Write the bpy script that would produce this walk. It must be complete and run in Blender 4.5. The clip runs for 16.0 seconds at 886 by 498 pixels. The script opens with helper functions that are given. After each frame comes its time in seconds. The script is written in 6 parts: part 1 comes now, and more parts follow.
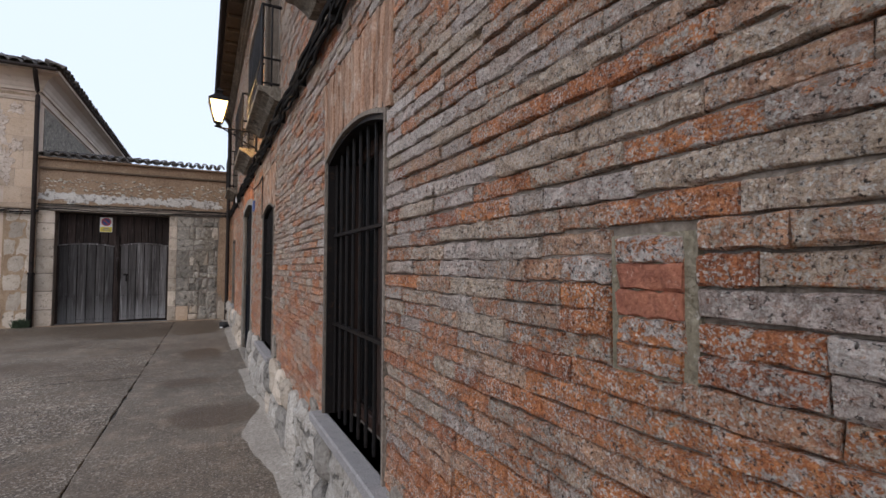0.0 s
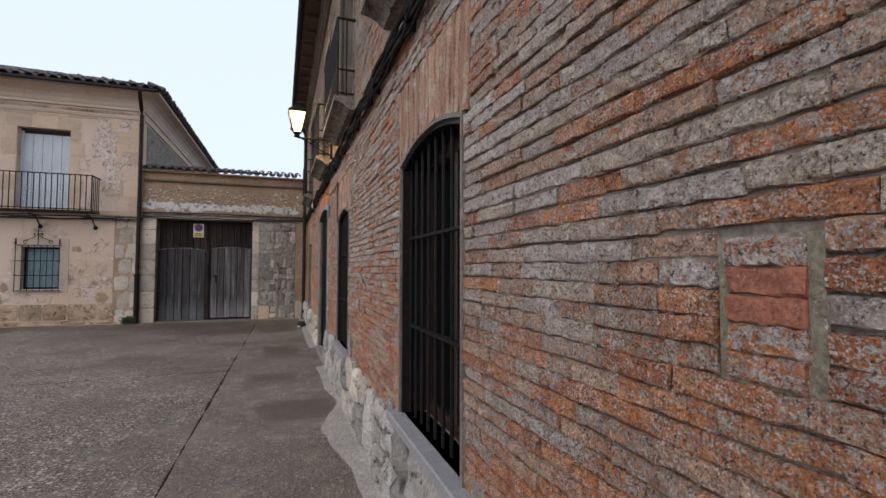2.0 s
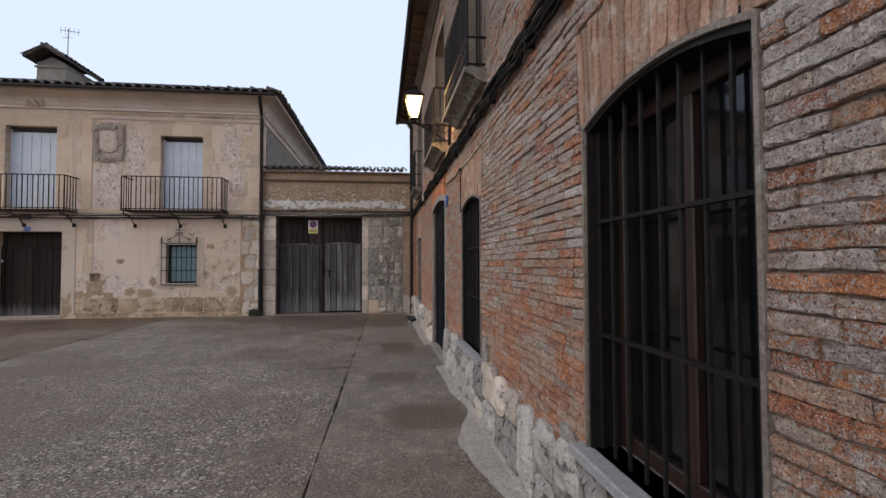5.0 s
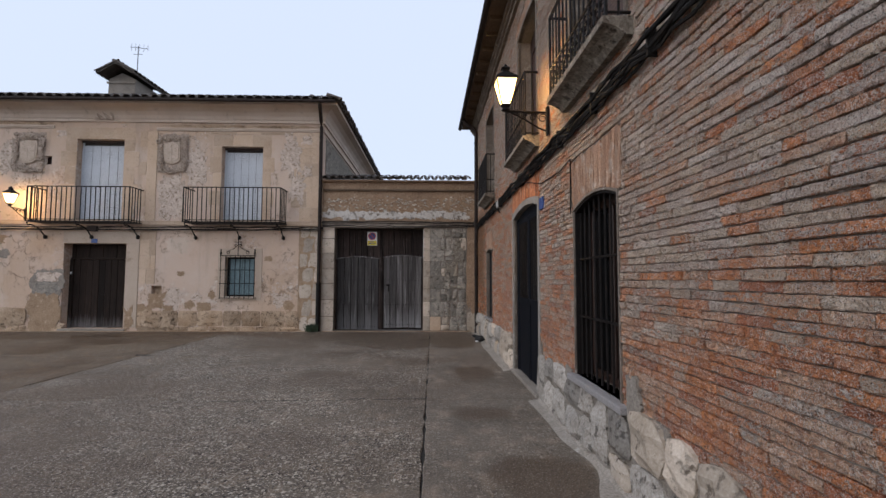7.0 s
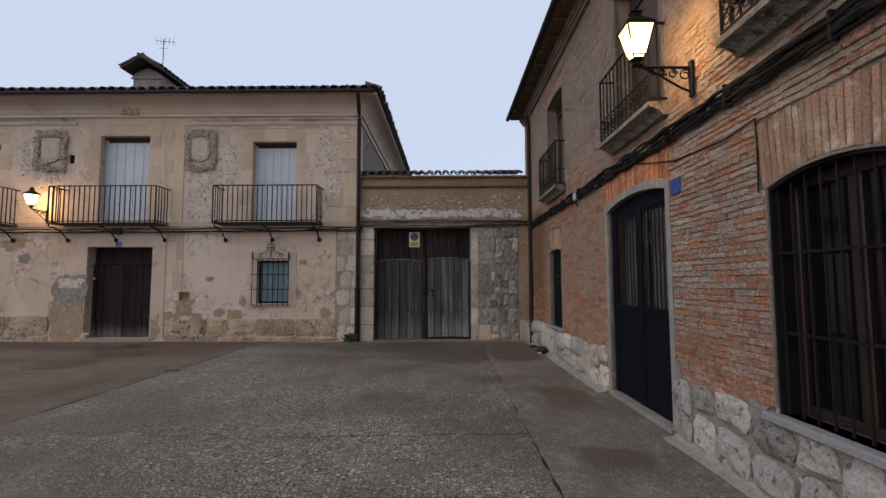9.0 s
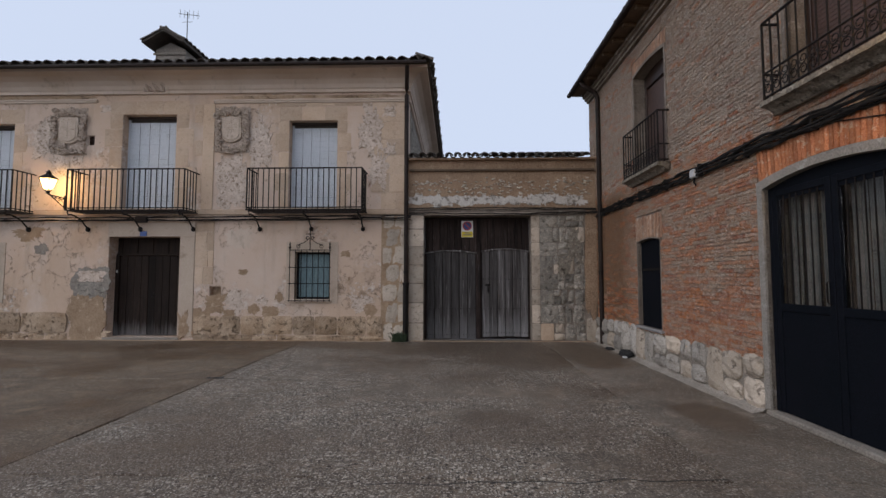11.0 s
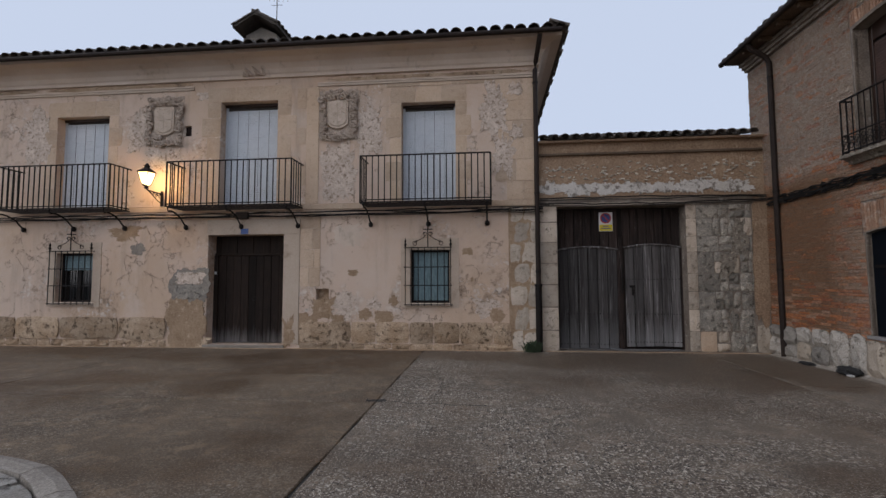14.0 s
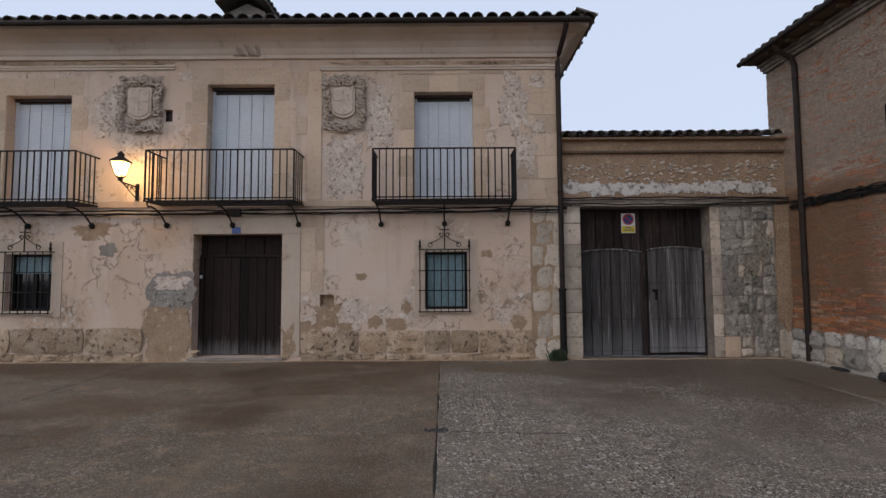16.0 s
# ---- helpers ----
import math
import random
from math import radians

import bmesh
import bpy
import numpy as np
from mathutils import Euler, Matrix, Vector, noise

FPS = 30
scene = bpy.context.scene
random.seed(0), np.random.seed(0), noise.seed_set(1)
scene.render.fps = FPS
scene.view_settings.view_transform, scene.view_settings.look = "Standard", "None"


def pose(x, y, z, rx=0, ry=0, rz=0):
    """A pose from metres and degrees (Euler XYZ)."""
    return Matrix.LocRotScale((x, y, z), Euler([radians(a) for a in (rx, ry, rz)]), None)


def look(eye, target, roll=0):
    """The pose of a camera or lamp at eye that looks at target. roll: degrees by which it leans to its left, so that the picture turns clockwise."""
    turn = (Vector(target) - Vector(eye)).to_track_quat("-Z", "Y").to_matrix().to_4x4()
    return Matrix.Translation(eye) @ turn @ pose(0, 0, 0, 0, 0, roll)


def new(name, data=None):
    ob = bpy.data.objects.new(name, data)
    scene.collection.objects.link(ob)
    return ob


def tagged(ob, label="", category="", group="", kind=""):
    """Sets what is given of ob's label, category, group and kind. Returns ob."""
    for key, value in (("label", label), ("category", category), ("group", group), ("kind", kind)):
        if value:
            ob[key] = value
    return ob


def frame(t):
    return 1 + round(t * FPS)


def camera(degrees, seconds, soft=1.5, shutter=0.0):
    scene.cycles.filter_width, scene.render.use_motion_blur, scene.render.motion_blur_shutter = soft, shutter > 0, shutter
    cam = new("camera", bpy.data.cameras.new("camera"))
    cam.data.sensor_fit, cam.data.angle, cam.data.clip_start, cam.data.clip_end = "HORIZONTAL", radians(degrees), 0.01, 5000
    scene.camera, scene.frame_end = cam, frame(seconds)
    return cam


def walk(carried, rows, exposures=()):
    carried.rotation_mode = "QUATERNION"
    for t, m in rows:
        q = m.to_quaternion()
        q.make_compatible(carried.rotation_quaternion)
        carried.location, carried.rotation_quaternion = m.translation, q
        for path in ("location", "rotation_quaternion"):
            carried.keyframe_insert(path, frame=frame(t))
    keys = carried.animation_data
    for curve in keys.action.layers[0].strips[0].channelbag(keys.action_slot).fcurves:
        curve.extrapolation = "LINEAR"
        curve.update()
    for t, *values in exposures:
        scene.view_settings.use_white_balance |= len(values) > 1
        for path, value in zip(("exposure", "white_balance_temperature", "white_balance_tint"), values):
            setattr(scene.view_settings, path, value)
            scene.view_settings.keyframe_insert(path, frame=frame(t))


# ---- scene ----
cam = camera(87.1, 16.0)
METRES, EYE, TILT, LEAN, TURN = 9.2, 1.5, 0.0, 0.0, -26.5
ROWS = [
    (0.0, 0.0, 0.0, 0.0, -0.01, 2.38, -0.15),
    (0.5, -0.0007, -0.0001, -0.0, 1.79, 2.45, -0.15),
    (1.0, -0.0021, -0.0006, 0.0001, 3.88, 2.4, -0.22),
    (1.5, -0.0042, -0.0013, 0.0002, 6.64, 2.58, -0.16),
    (2.0, -0.0052, -0.0009, 0.0003, 8.03, 2.59, -0.13),
    (2.5, -0.0088, 0.0002, 0.0003, 9.39, 2.35, -0.29),
    (3.0, -0.0219, 0.0042, 0.0002, 10.69, 1.93, -0.39),
    (3.5, -0.037, 0.0081, 0.0, 12.3, 1.34, -0.27),
    (4.0, -0.0449, 0.0178, -0.0006, 15.32, 1.43, 0.06),
    (6.5, -0.1286, 0.1156, 0.0008, 23.84, 3.1, -0.18),
    (7.0, -0.1604, 0.1337, -0.0022, 25.28, 3.72, -0.19),
    (7.5, -0.195, 0.1517, -0.003, 25.3, 3.67, -0.14),
    (8.0, -0.2328, 0.1616, -0.0044, 25.92, 4.06, -0.0),
    (8.5, -0.2616, 0.1877, -0.0028, 26.63, 4.44, 0.09),
    (9.0, -0.3023, 0.2051, -0.0026, 27.17, 4.26, 0.12),
    (11.5, -0.5208, 0.2702, -0.0063, 28.59, 3.48, -0.08),
    (12.0, -0.5652, 0.2736, -0.0079, 29.31, 3.29, -0.01),
    (12.5, -0.6129, 0.2771, -0.0071, 29.39, 3.18, 0.05),
    (13.0, -0.6596, 0.2731, -0.0068, 31.04, 3.76, 0.06),
    (13.5, -0.7021, 0.2815, -0.0067, 31.9, 3.83, 0.11),
    (14.0, -0.7487, 0.2806, -0.0069, 32.12, 3.89, 0.2),
    (14.5, -0.7896, 0.2793, -0.0084, 31.5, 3.54, 0.18),
    (15.0, -0.8355, 0.2828, -0.0072, 28.36, 2.71, 0.16),
    (15.5, -0.8775, 0.272, 0.0043, 26.67, 2.63, 0.24),
    (16.0, -0.904, 0.2812, 0.0102, 26.62, 3.46, 0.35),
]
walk(cam, [(t, pose(0, 0, EYE, TILT, LEAN, TURN) @ pose(METRES * x, METRES * y, METRES * z, 90 + pitch, roll, yaw)) for t, x, y, z, yaw, pitch, roll in ROWS],
     [(0.0, 0.31), (2.0, 0.29), (4.0, 0.20), (7.0, 0.09), (9.0, -0.17), (12.0, -0.10), (14.0, -0.25), (15.0, -0.27), (16.0, -0.11)])

# ---- light ----
world = bpy.data.worlds.new("overcast_dusk")
scene.world = world
world.use_nodes = True
wn, wl = world.node_tree.nodes, world.node_tree.links
sky = wn.new("ShaderNodeTexSky")
sky.sky_type, sky.sun_disc = "NISHITA", False
sky.sun_elevation, sky.sun_rotation = radians(28), radians(231)
sky.air_density, sky.dust_density = 1.0, 3.0
cloud = wn.new("ShaderNodeMix")
cloud.data_type = "RGBA"
cloud.inputs[0].default_value = 0.9
cloud.inputs[7].default_value = (5.74, 6.50, 8.15, 1)
wl.new(sky.outputs[0], cloud.inputs[6])
wl.new(cloud.outputs[2], wn["Background"].inputs[0])
wn["Background"].inputs[1].default_value = 0.128
sun = new("sun", bpy.data.lights.new("sun", "SUN"))
sun.data.energy, sun.data.angle, sun.data.color = 0.75, radians(70), (1.0, 0.94, 0.90)
sun.matrix_world = look((-16, -13, 11), (0, 0, 0))


# ---- materials ----
def mat_base(name, rough=0.85, metal=0.0):
    m = bpy.data.materials.new(name)
    m.use_nodes = True
    b = m.node_tree.nodes["Principled BSDF"]
    b.inputs["Roughness"].default_value, b.inputs["Metallic"].default_value = rough, metal
    return m, m.node_tree.nodes, m.node_tree.links, b


def n_noise(n, l, vec, scale, detail=4.0, rough=0.6, stretch=None):
    t = n.new("ShaderNodeTexNoise")
    t.inputs["Scale"].default_value, t.inputs["Detail"].default_value, t.inputs["Roughness"].default_value = scale, detail, rough
    if stretch:
        mp = n.new("ShaderNodeMapping")
        mp.inputs["Scale"].default_value = stretch
        l.new(vec, mp.inputs["Vector"])
        vec = mp.outputs[0]
    l.new(vec, t.inputs["Vector"])
    return t.outputs["Fac"]


def n_ramp(n, l, fac, lo, hi):
    r = n.new("ShaderNodeMapRange")
    r.inputs[1].default_value, r.inputs[2].default_value = lo, hi
    r.clamp = True
    l.new(fac, r.inputs[0])
    return r.outputs[0]


def n_mix(n, l, fac, a, b, mode="MIX"):
    x = n.new("ShaderNodeMix")
    x.data_type, x.blend_type = "RGBA", mode
    for sock, v in ((x.inputs[0], fac), (x.inputs[6], a), (x.inputs[7], b)):
        if isinstance(v, (int, float)):
            sock.default_value = v
        elif isinstance(v, tuple):
            sock.default_value = (*v, 1)
        else:
            l.new(v, sock)
    return x.outputs[2]


def n_math(n, l, op, a, b=0.0):
    x = n.new("ShaderNodeMath")
    x.operation = op
    for sock, v in ((x.inputs[0], a), (x.inputs[1], b)):
        if isinstance(v, (int, float)):
            sock.default_value = v
        else:
            l.new(v, sock)
    return x.outputs[0]


def n_bump(n, l, b, height, strength=0.5, dist=0.01):
    bp = n.new("ShaderNodeBump")
    bp.inputs["Strength"].default_value, bp.inputs["Distance"].default_value = strength, dist
    l.new(height, bp.inputs["Height"])
    l.new(bp.outputs[0], b.inputs["Normal"])


def weathered(name, c1, c2, c3=None, scale=2.0, fine=40.0, rough=0.88, bump=0.5, dist=0.006, metal=0.0, stretch=None, spot=(0.58, 0.66), random_by="", vr=(0.72, 1.25), pits=0.0, spec=0.5, foot=None, grit=0.75):
    """A surface of two broad tones, fine grain, spots of a third tone and relief."""
    m, n, l, b = mat_base(name, rough, metal)
    pos = n.new("ShaderNodeNewGeometry")
    p = pos.outputs["Position"]
    col = n_mix(n, l, n_ramp(n, l, n_noise(n, l, p, scale, 6, 0.62, stretch), 0.35, 0.65), c1, c2)
    if c3:
        col = n_mix(n, l, n_ramp(n, l, n_noise(n, l, p, scale * 2.7, 8, 0.68, stretch), *spot), col, c3)
    grain = n_noise(n, l, p, fine, 5, 0.7, stretch)
    col = n_mix(n, l, grit, col, n_mix(n, l, n_ramp(n, l, grain, 0.32, 0.68), (0.16, 0.16, 0.16), (0.84, 0.84, 0.84)), "SOFT_LIGHT")
    b.inputs["Specular IOR Level"].default_value = spec
    if foot:
        # rain-bleached streaks rising from the ground
        sep = n.new("ShaderNodeSeparateXYZ")
        l.new(p, sep.inputs[0])
        reach = n_math(n, l, "ADD", sep.outputs["Z"], n_math(n, l, "MULTIPLY", n_noise(n, l, p, 16, 5, 0.7, (1, 1, 0.04)), -1.6 * foot[0]))
        col = n_mix(n, l, n_math(n, l, "MULTIPLY", n_ramp(n, l, reach, -0.15 * foot[0], -0.75 * foot[0]), 0.85), col, foot[1])
    hollow = None
    if pits:
        hollow = n_math(n, l, "MULTIPLY", n_ramp(n, l, n_noise(n, l, p, 11, 7, 0.72), 0.57, 0.62), pits)
        col = n_mix(n, l, hollow, col, tuple(c * 0.3 for c in c2))
    if random_by:
        rnd = n.new("ShaderNodeObjectInfo").outputs["Random"] if random_by == "object" else pos.outputs["Random Per Island"]
        hs = n.new("ShaderNodeHueSaturation")
        v = n.new("ShaderNodeMapRange")
        v.inputs[3].default_value, v.inputs[4].default_value = vr
        l.new(rnd, v.inputs[0])
        l.new(v.outputs[0], hs.inputs["Value"])
        l.new(col, hs.inputs["Color"])
        col = hs.outputs[0]
    l.new(col, b.inputs["Base Color"])
    h = n_math(n, l, "ADD", grain, n_noise(n, l, p, fine * 0.22, 5, 0.65, stretch))
    if hollow:
        h = n_math(n, l, "SUBTRACT", h, n_math(n, l, "MULTIPLY", hollow, 1.5))
    n_bump(n, l, b, h, bump, dist)
    return m


def brick_material(name, by):
    """Orange handmade brick under worn grey lime wash and lichen, differing brick by brick."""
    m, n, l, b = mat_base(name, 0.92)
    b.inputs["Specular IOR Level"].default_value = 0.25
    geo = n.new("ShaderNodeNewGeometry")
    p = geo.outputs["Position"]
    rnd = n.new("ShaderNodeObjectInfo").outputs["Random"] if by == "object" else geo.outputs["Random Per Island"]
    clay = n.new("ShaderNodeValToRGB")
    e = clay.color_ramp.elements
    e[0].color, e[1].color = (0.46, 0.155, 0.075, 1), (0.68, 0.34, 0.19, 1)
    for at, c in ((0.3, (0.72, 0.27, 0.105, 1)), (0.6, (0.62, 0.24, 0.11, 1)), (0.8, (0.62, 0.40, 0.27, 1))):
        x = e.new(at)
        x.color = c
    l.new(n_math(n, l, "FRACT", n_math(n, l, "MULTIPLY", rnd, 7.31)), clay.inputs[0])
    base = n_mix(n, l, n_math(n, l, "MULTIPLY", n_ramp(n, l, n_noise(n, l, p, 26, 6, 0.7), 0.48, 0.60), 0.55), clay.outputs[0], (0.30, 0.105, 0.06))
    tone = n_math(n, l, "FRACT", n_math(n, l, "MULTIPLY", rnd, 13.7))
    wash = n_mix(n, l, tone, (0.50, 0.41, 0.355), (0.86, 0.755, 0.675))
    sep = n.new("ShaderNodeSeparateXYZ")
    l.new(p, sep.inputs[0])
    wash = n_mix(n, l, n_ramp(n, l, sep.outputs["Y"], 2.6, 6.0), wash, n_mix(n, l, tone, (0.46, 0.33, 0.24), (0.80, 0.63, 0.48)))
    wash = n_mix(n, l, n_math(n, l, "GREATER_THAN", n_math(n, l, "FRACT", n_math(n, l, "MULTIPLY", rnd, 29.3)), 0.62), wash, (0.64, 0.50, 0.37))
    wash = n_mix(n, l, n_ramp(n, l, n_noise(n, l, p, 3.1, 5), 0.50, 0.68), wash, (0.46, 0.36, 0.28))
    wash = n_mix(n, l, n_math(n, l, "MULTIPLY", n_ramp(n, l, n_noise(n, l, p, 85, 8, 0.8), 0.50, 0.56), 0.8), wash, (0.34, 0.225, 0.17))
    # the wash is worn off most near the ground and stays thicker high up
    high = n_ramp(n, l, sep.outputs["Z"], 0.80, 1.6)
    cover = n_math(n, l, "ADD", n_math(n, l, "MULTIPLY", high, 0.37), n_math(n, l, "MULTIPLY", rnd, 0.62))
    cover = n_math(n, l, "ADD", cover, n_math(n, l, "MULTIPLY", n_noise(n, l, p, 0.9, 4), 0.50))
    # past the street door the wash is thinner below the cables, tan at the yard corner and darkened for shade
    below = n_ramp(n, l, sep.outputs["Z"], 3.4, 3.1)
    bare_shade_end = n_math(n, l, "MULTIPLY", n_ramp(n, l, sep.outputs["Y"], 7.5, 10.0), below)
    tan_shade_end = n_math(n, l, "MULTIPLY", n_ramp(n, l, sep.outputs["Y"], 12.6, 13.6), below)
    cover = n_math(n, l, "SUBTRACT", cover, n_math(n, l, "MULTIPLY", bare_shade_end, 0.14))
    cover = n_math(n, l, "ADD", cover, n_math(n, l, "MULTIPLY", tan_shade_end, 0.35))
    storey = n_ramp(n, l, n_math(n, l, "ADD", sep.outputs["Z"], n_noise(n, l, p, 1.5, 4)), 3.85, 4.15)
    cover = n_math(n, l, "ADD", cover, n_math(n, l, "MULTIPLY", storey, 0.22))
    wash = n_mix(n, l, n_math(n, l, "MULTIPLY", storey, 0.65), wash, (0.35, 0.265, 0.195))
    # these browns also carry the enclosed corner's shade in the wash colour
    wash = n_mix(n, l, n_math(n, l, "MULTIPLY", bare_shade_end, 0.6), wash, (0.47, 0.30, 0.185))
    wash = n_mix(n, l, n_math(n, l, "MULTIPLY", tan_shade_end, 0.9), wash, (0.27, 0.145, 0.075))
    clean = n_math(n, l, "SUBTRACT", 1.0, n_math(n, l, "MULTIPLY", tan_shade_end, 0.85))
    flecks = n_math(n, l, "SUBTRACT", n_noise(n, l, p, 30, 12, 0.84, (1, 1, 1.7)), 0.5)
    worn = n_math(n, l, "ADD", cover, n_math(n, l, "MULTIPLY", flecks, 2.5))
    mask = n_ramp(n, l, worn, 0.855, 0.885)
    col = n_mix(n, l, n_math(n, l, "MULTIPLY", mask, 0.90), base, wash)
    # pale lichen crusts, grit, black mould and small holes
    vor = n.new("ShaderNodeTexVoronoi")
    vor.inputs["Scale"].default_value = 150
    l.new(p, vor.inputs["Vector"])
    lichen = n_math(n, l, "MULTIPLY", n_ramp(n, l, vor.outputs["Distance"], 0.40, 0.30), n_ramp(n, l, n_noise(n, l, p, 9, 6, 0.75), 0.47, 0.54))
    col = n_mix(n, l, n_math(n, l, "MULTIPLY", n_math(n, l, "MULTIPLY", lichen, clean), 0.75), col, (0.80, 0.72, 0.63))
    soot = n_ramp(n, l, n_noise(n, l, p, 5.5, 9, 0.78), 0.595, 0.66)
    col = n_mix(n, l, n_math(n, l, "MULTIPLY", soot, 0.6), col, (0.055, 0.05, 0.05))
    dots = n_math(n, l, "MULTIPLY", n_ramp(n, l, n_noise(n, l, p, 170, 3, 0.6), 0.535, 0.57), n_ramp(n, l, n_noise(n, l, p, 14, 6, 0.75), 0.42, 0.54))
    col = n_mix(n, l, n_math(n, l, "MULTIPLY", n_math(n, l, "MULTIPLY", dots, clean), 0.75), col, (0.82, 0.745, 0.66))
    dints = n_ramp(n, l, n_noise(n, l, p, 110, 6, 0.75), 0.425, 0.405)
    col = n_mix(n, l, n_math(n, l, "MULTIPLY", dints, 0.85), col, (0.055, 0.042, 0.036))
    grain = n_noise(n, l, p, 210, 6, 0.85)
    col = n_mix(n, l, 1.0, col, n_mix(n, l, n_ramp(n, l, grain, 0.36, 0.64), (0.08, 0.08, 0.08), (1.0, 1.0, 1.0)), "SOFT_LIGHT")
    l.new(col, b.inputs["Base Color"])
    pit = n_ramp(n, l, n_noise(n, l, p, 45, 7, 0.7, (1, 1, 1.5)), 0.36, 0.5)
    h = n_math(n, l, "ADD", n_math(n, l, "MULTIPLY", mask, 0.45), n_math(n, l, "MULTIPLY", pit, 0.9))
    h = n_math(n, l, "ADD", h, n_math(n, l, "ADD", n_math(n, l, "MULTIPLY", grain, 0.5), n_math(n, l, "SUBTRACT", n_math(n, l, "MULTIPLY", dots, 0.4), n_math(n, l, "MULTIPLY", dints, 0.9))))
    n_bump(n, l, b, h, 1.0, 0.014)
    return m


def concrete_material(name, tone, aggregate, damp, spots=()):
    """Old cast concrete: pebbles showing where the skin has worn off, damp dark patches with a sheen."""
    m, n, l, b = mat_base(name, 0.8)
    b.inputs["Specular IOR Level"].default_value = 0.3
    geo = n.new("ShaderNodeNewGeometry")
    p = geo.outputs["Position"]
    col = n_mix(n, l, n_ramp(n, l, n_noise(n, l, p, 0.7, 7, 0.65), 0.36, 0.66), tone, tuple(c * 0.66 for c in tone))
    col = n_mix(n, l, n_ramp(n, l, n_noise(n, l, p, 3.5, 8, 0.72), 0.50, 0.62), col, tuple(c * f for c, f in zip(tone, (1.3, 1.25, 1.2))))
    bare = n_math(n, l, "MULTIPLY", n_ramp(n, l, n_noise(n, l, p, 0.45, 6, 0.62), 0.36, 0.52), aggregate)
    relief_sum = None
    for sc, lo in ((20, 0.40), (42, 0.42)):
        vor = n.new("ShaderNodeTexVoronoi")
        vor.inputs["Scale"].default_value = sc
        l.new(p, vor.inputs["Vector"])
        pebble = n_math(n, l, "MULTIPLY", n_ramp(n, l, vor.outputs["Distance"], lo, lo - 0.12), bare)
        hue = n.new("ShaderNodeSeparateColor")
        l.new(vor.outputs["Color"], hue.inputs[0])
        stone = n_mix(n, l, n_ramp(n, l, hue.outputs[0], 0.3, 0.8), (0.035, 0.028, 0.022), (0.52, 0.455, 0.37))
        col = n_mix(n, l, pebble, col, stone)
        relief_sum = pebble if relief_sum is None else n_math(n, l, "ADD", relief_sum, pebble)
    wet = n_math(n, l, "MULTIPLY", n_ramp(n, l, n_noise(n, l, p, 0.30, 6, 0.62, (1, 1.5, 1)), 0.46, 0.58), damp)
    warp = n_math(n, l, "MULTIPLY", n_math(n, l, "SUBTRACT", n_noise(n, l, p, 1.6, 8, 0.7), 0.5), 2.0)
    for x, y, rx, ry in spots:
        mp = n.new("ShaderNodeMapping")
        mp.inputs["Location"].default_value = (-x / rx, -y / ry, 0)
        mp.inputs["Scale"].default_value = (1 / rx, 1 / ry, 0)
        l.new(p, mp.inputs["Vector"])
        ln = n.new("ShaderNodeVectorMath")
        ln.operation = "LENGTH"
        l.new(mp.outputs[0], ln.inputs[0])
        wet = n_math(n, l, "MAXIMUM", wet, n_ramp(n, l, n_math(n, l, "ADD", ln.outputs["Value"], warp), 1.15, 0.75))
    col = n_mix(n, l, n_math(n, l, "MULTIPLY", wet, 0.72), col, tuple(c * f for c, f in zip(tone, (0.42, 0.32, 0.23))))
    rust = n_ramp(n, l, n_noise(n, l, p, 0.8, 5, 0.6), 0.60, 0.72)
    col = n_mix(n, l, n_math(n, l, "MULTIPLY", rust, 0.35), col, (0.13, 0.085, 0.05))
    chips = n_math(n, l, "MULTIPLY", n_ramp(n, l, n_noise(n, l, p, 60, 3, 0.6), 0.585, 0.625), n_math(n, l, "ADD", bare, 0.2))
    col = n_mix(n, l, n_math(n, l, "MULTIPLY", chips, 0.8), col, (0.52, 0.47, 0.40))
    speck = n_noise(n, l, p, 55, 6, 0.8)
    col = n_mix(n, l, 0.8, col, n_mix(n, l, n_ramp(n, l, speck, 0.32, 0.68), (0.12, 0.12, 0.12), (0.88, 0.88, 0.88)), "SOFT_LIGHT")
    l.new(col, b.inputs["Base Color"])
    rr = n.new("ShaderNodeMapRange")
    rr.inputs[3].default_value, rr.inputs[4].default_value = 0.85, 0.48
    l.new(wet, rr.inputs[0])
    l.new(rr.outputs[0], b.inputs["Roughness"])
    n_bump(n, l, b, n_math(n, l, "ADD", relief_sum, speck), 0.6, 0.008)
    return m


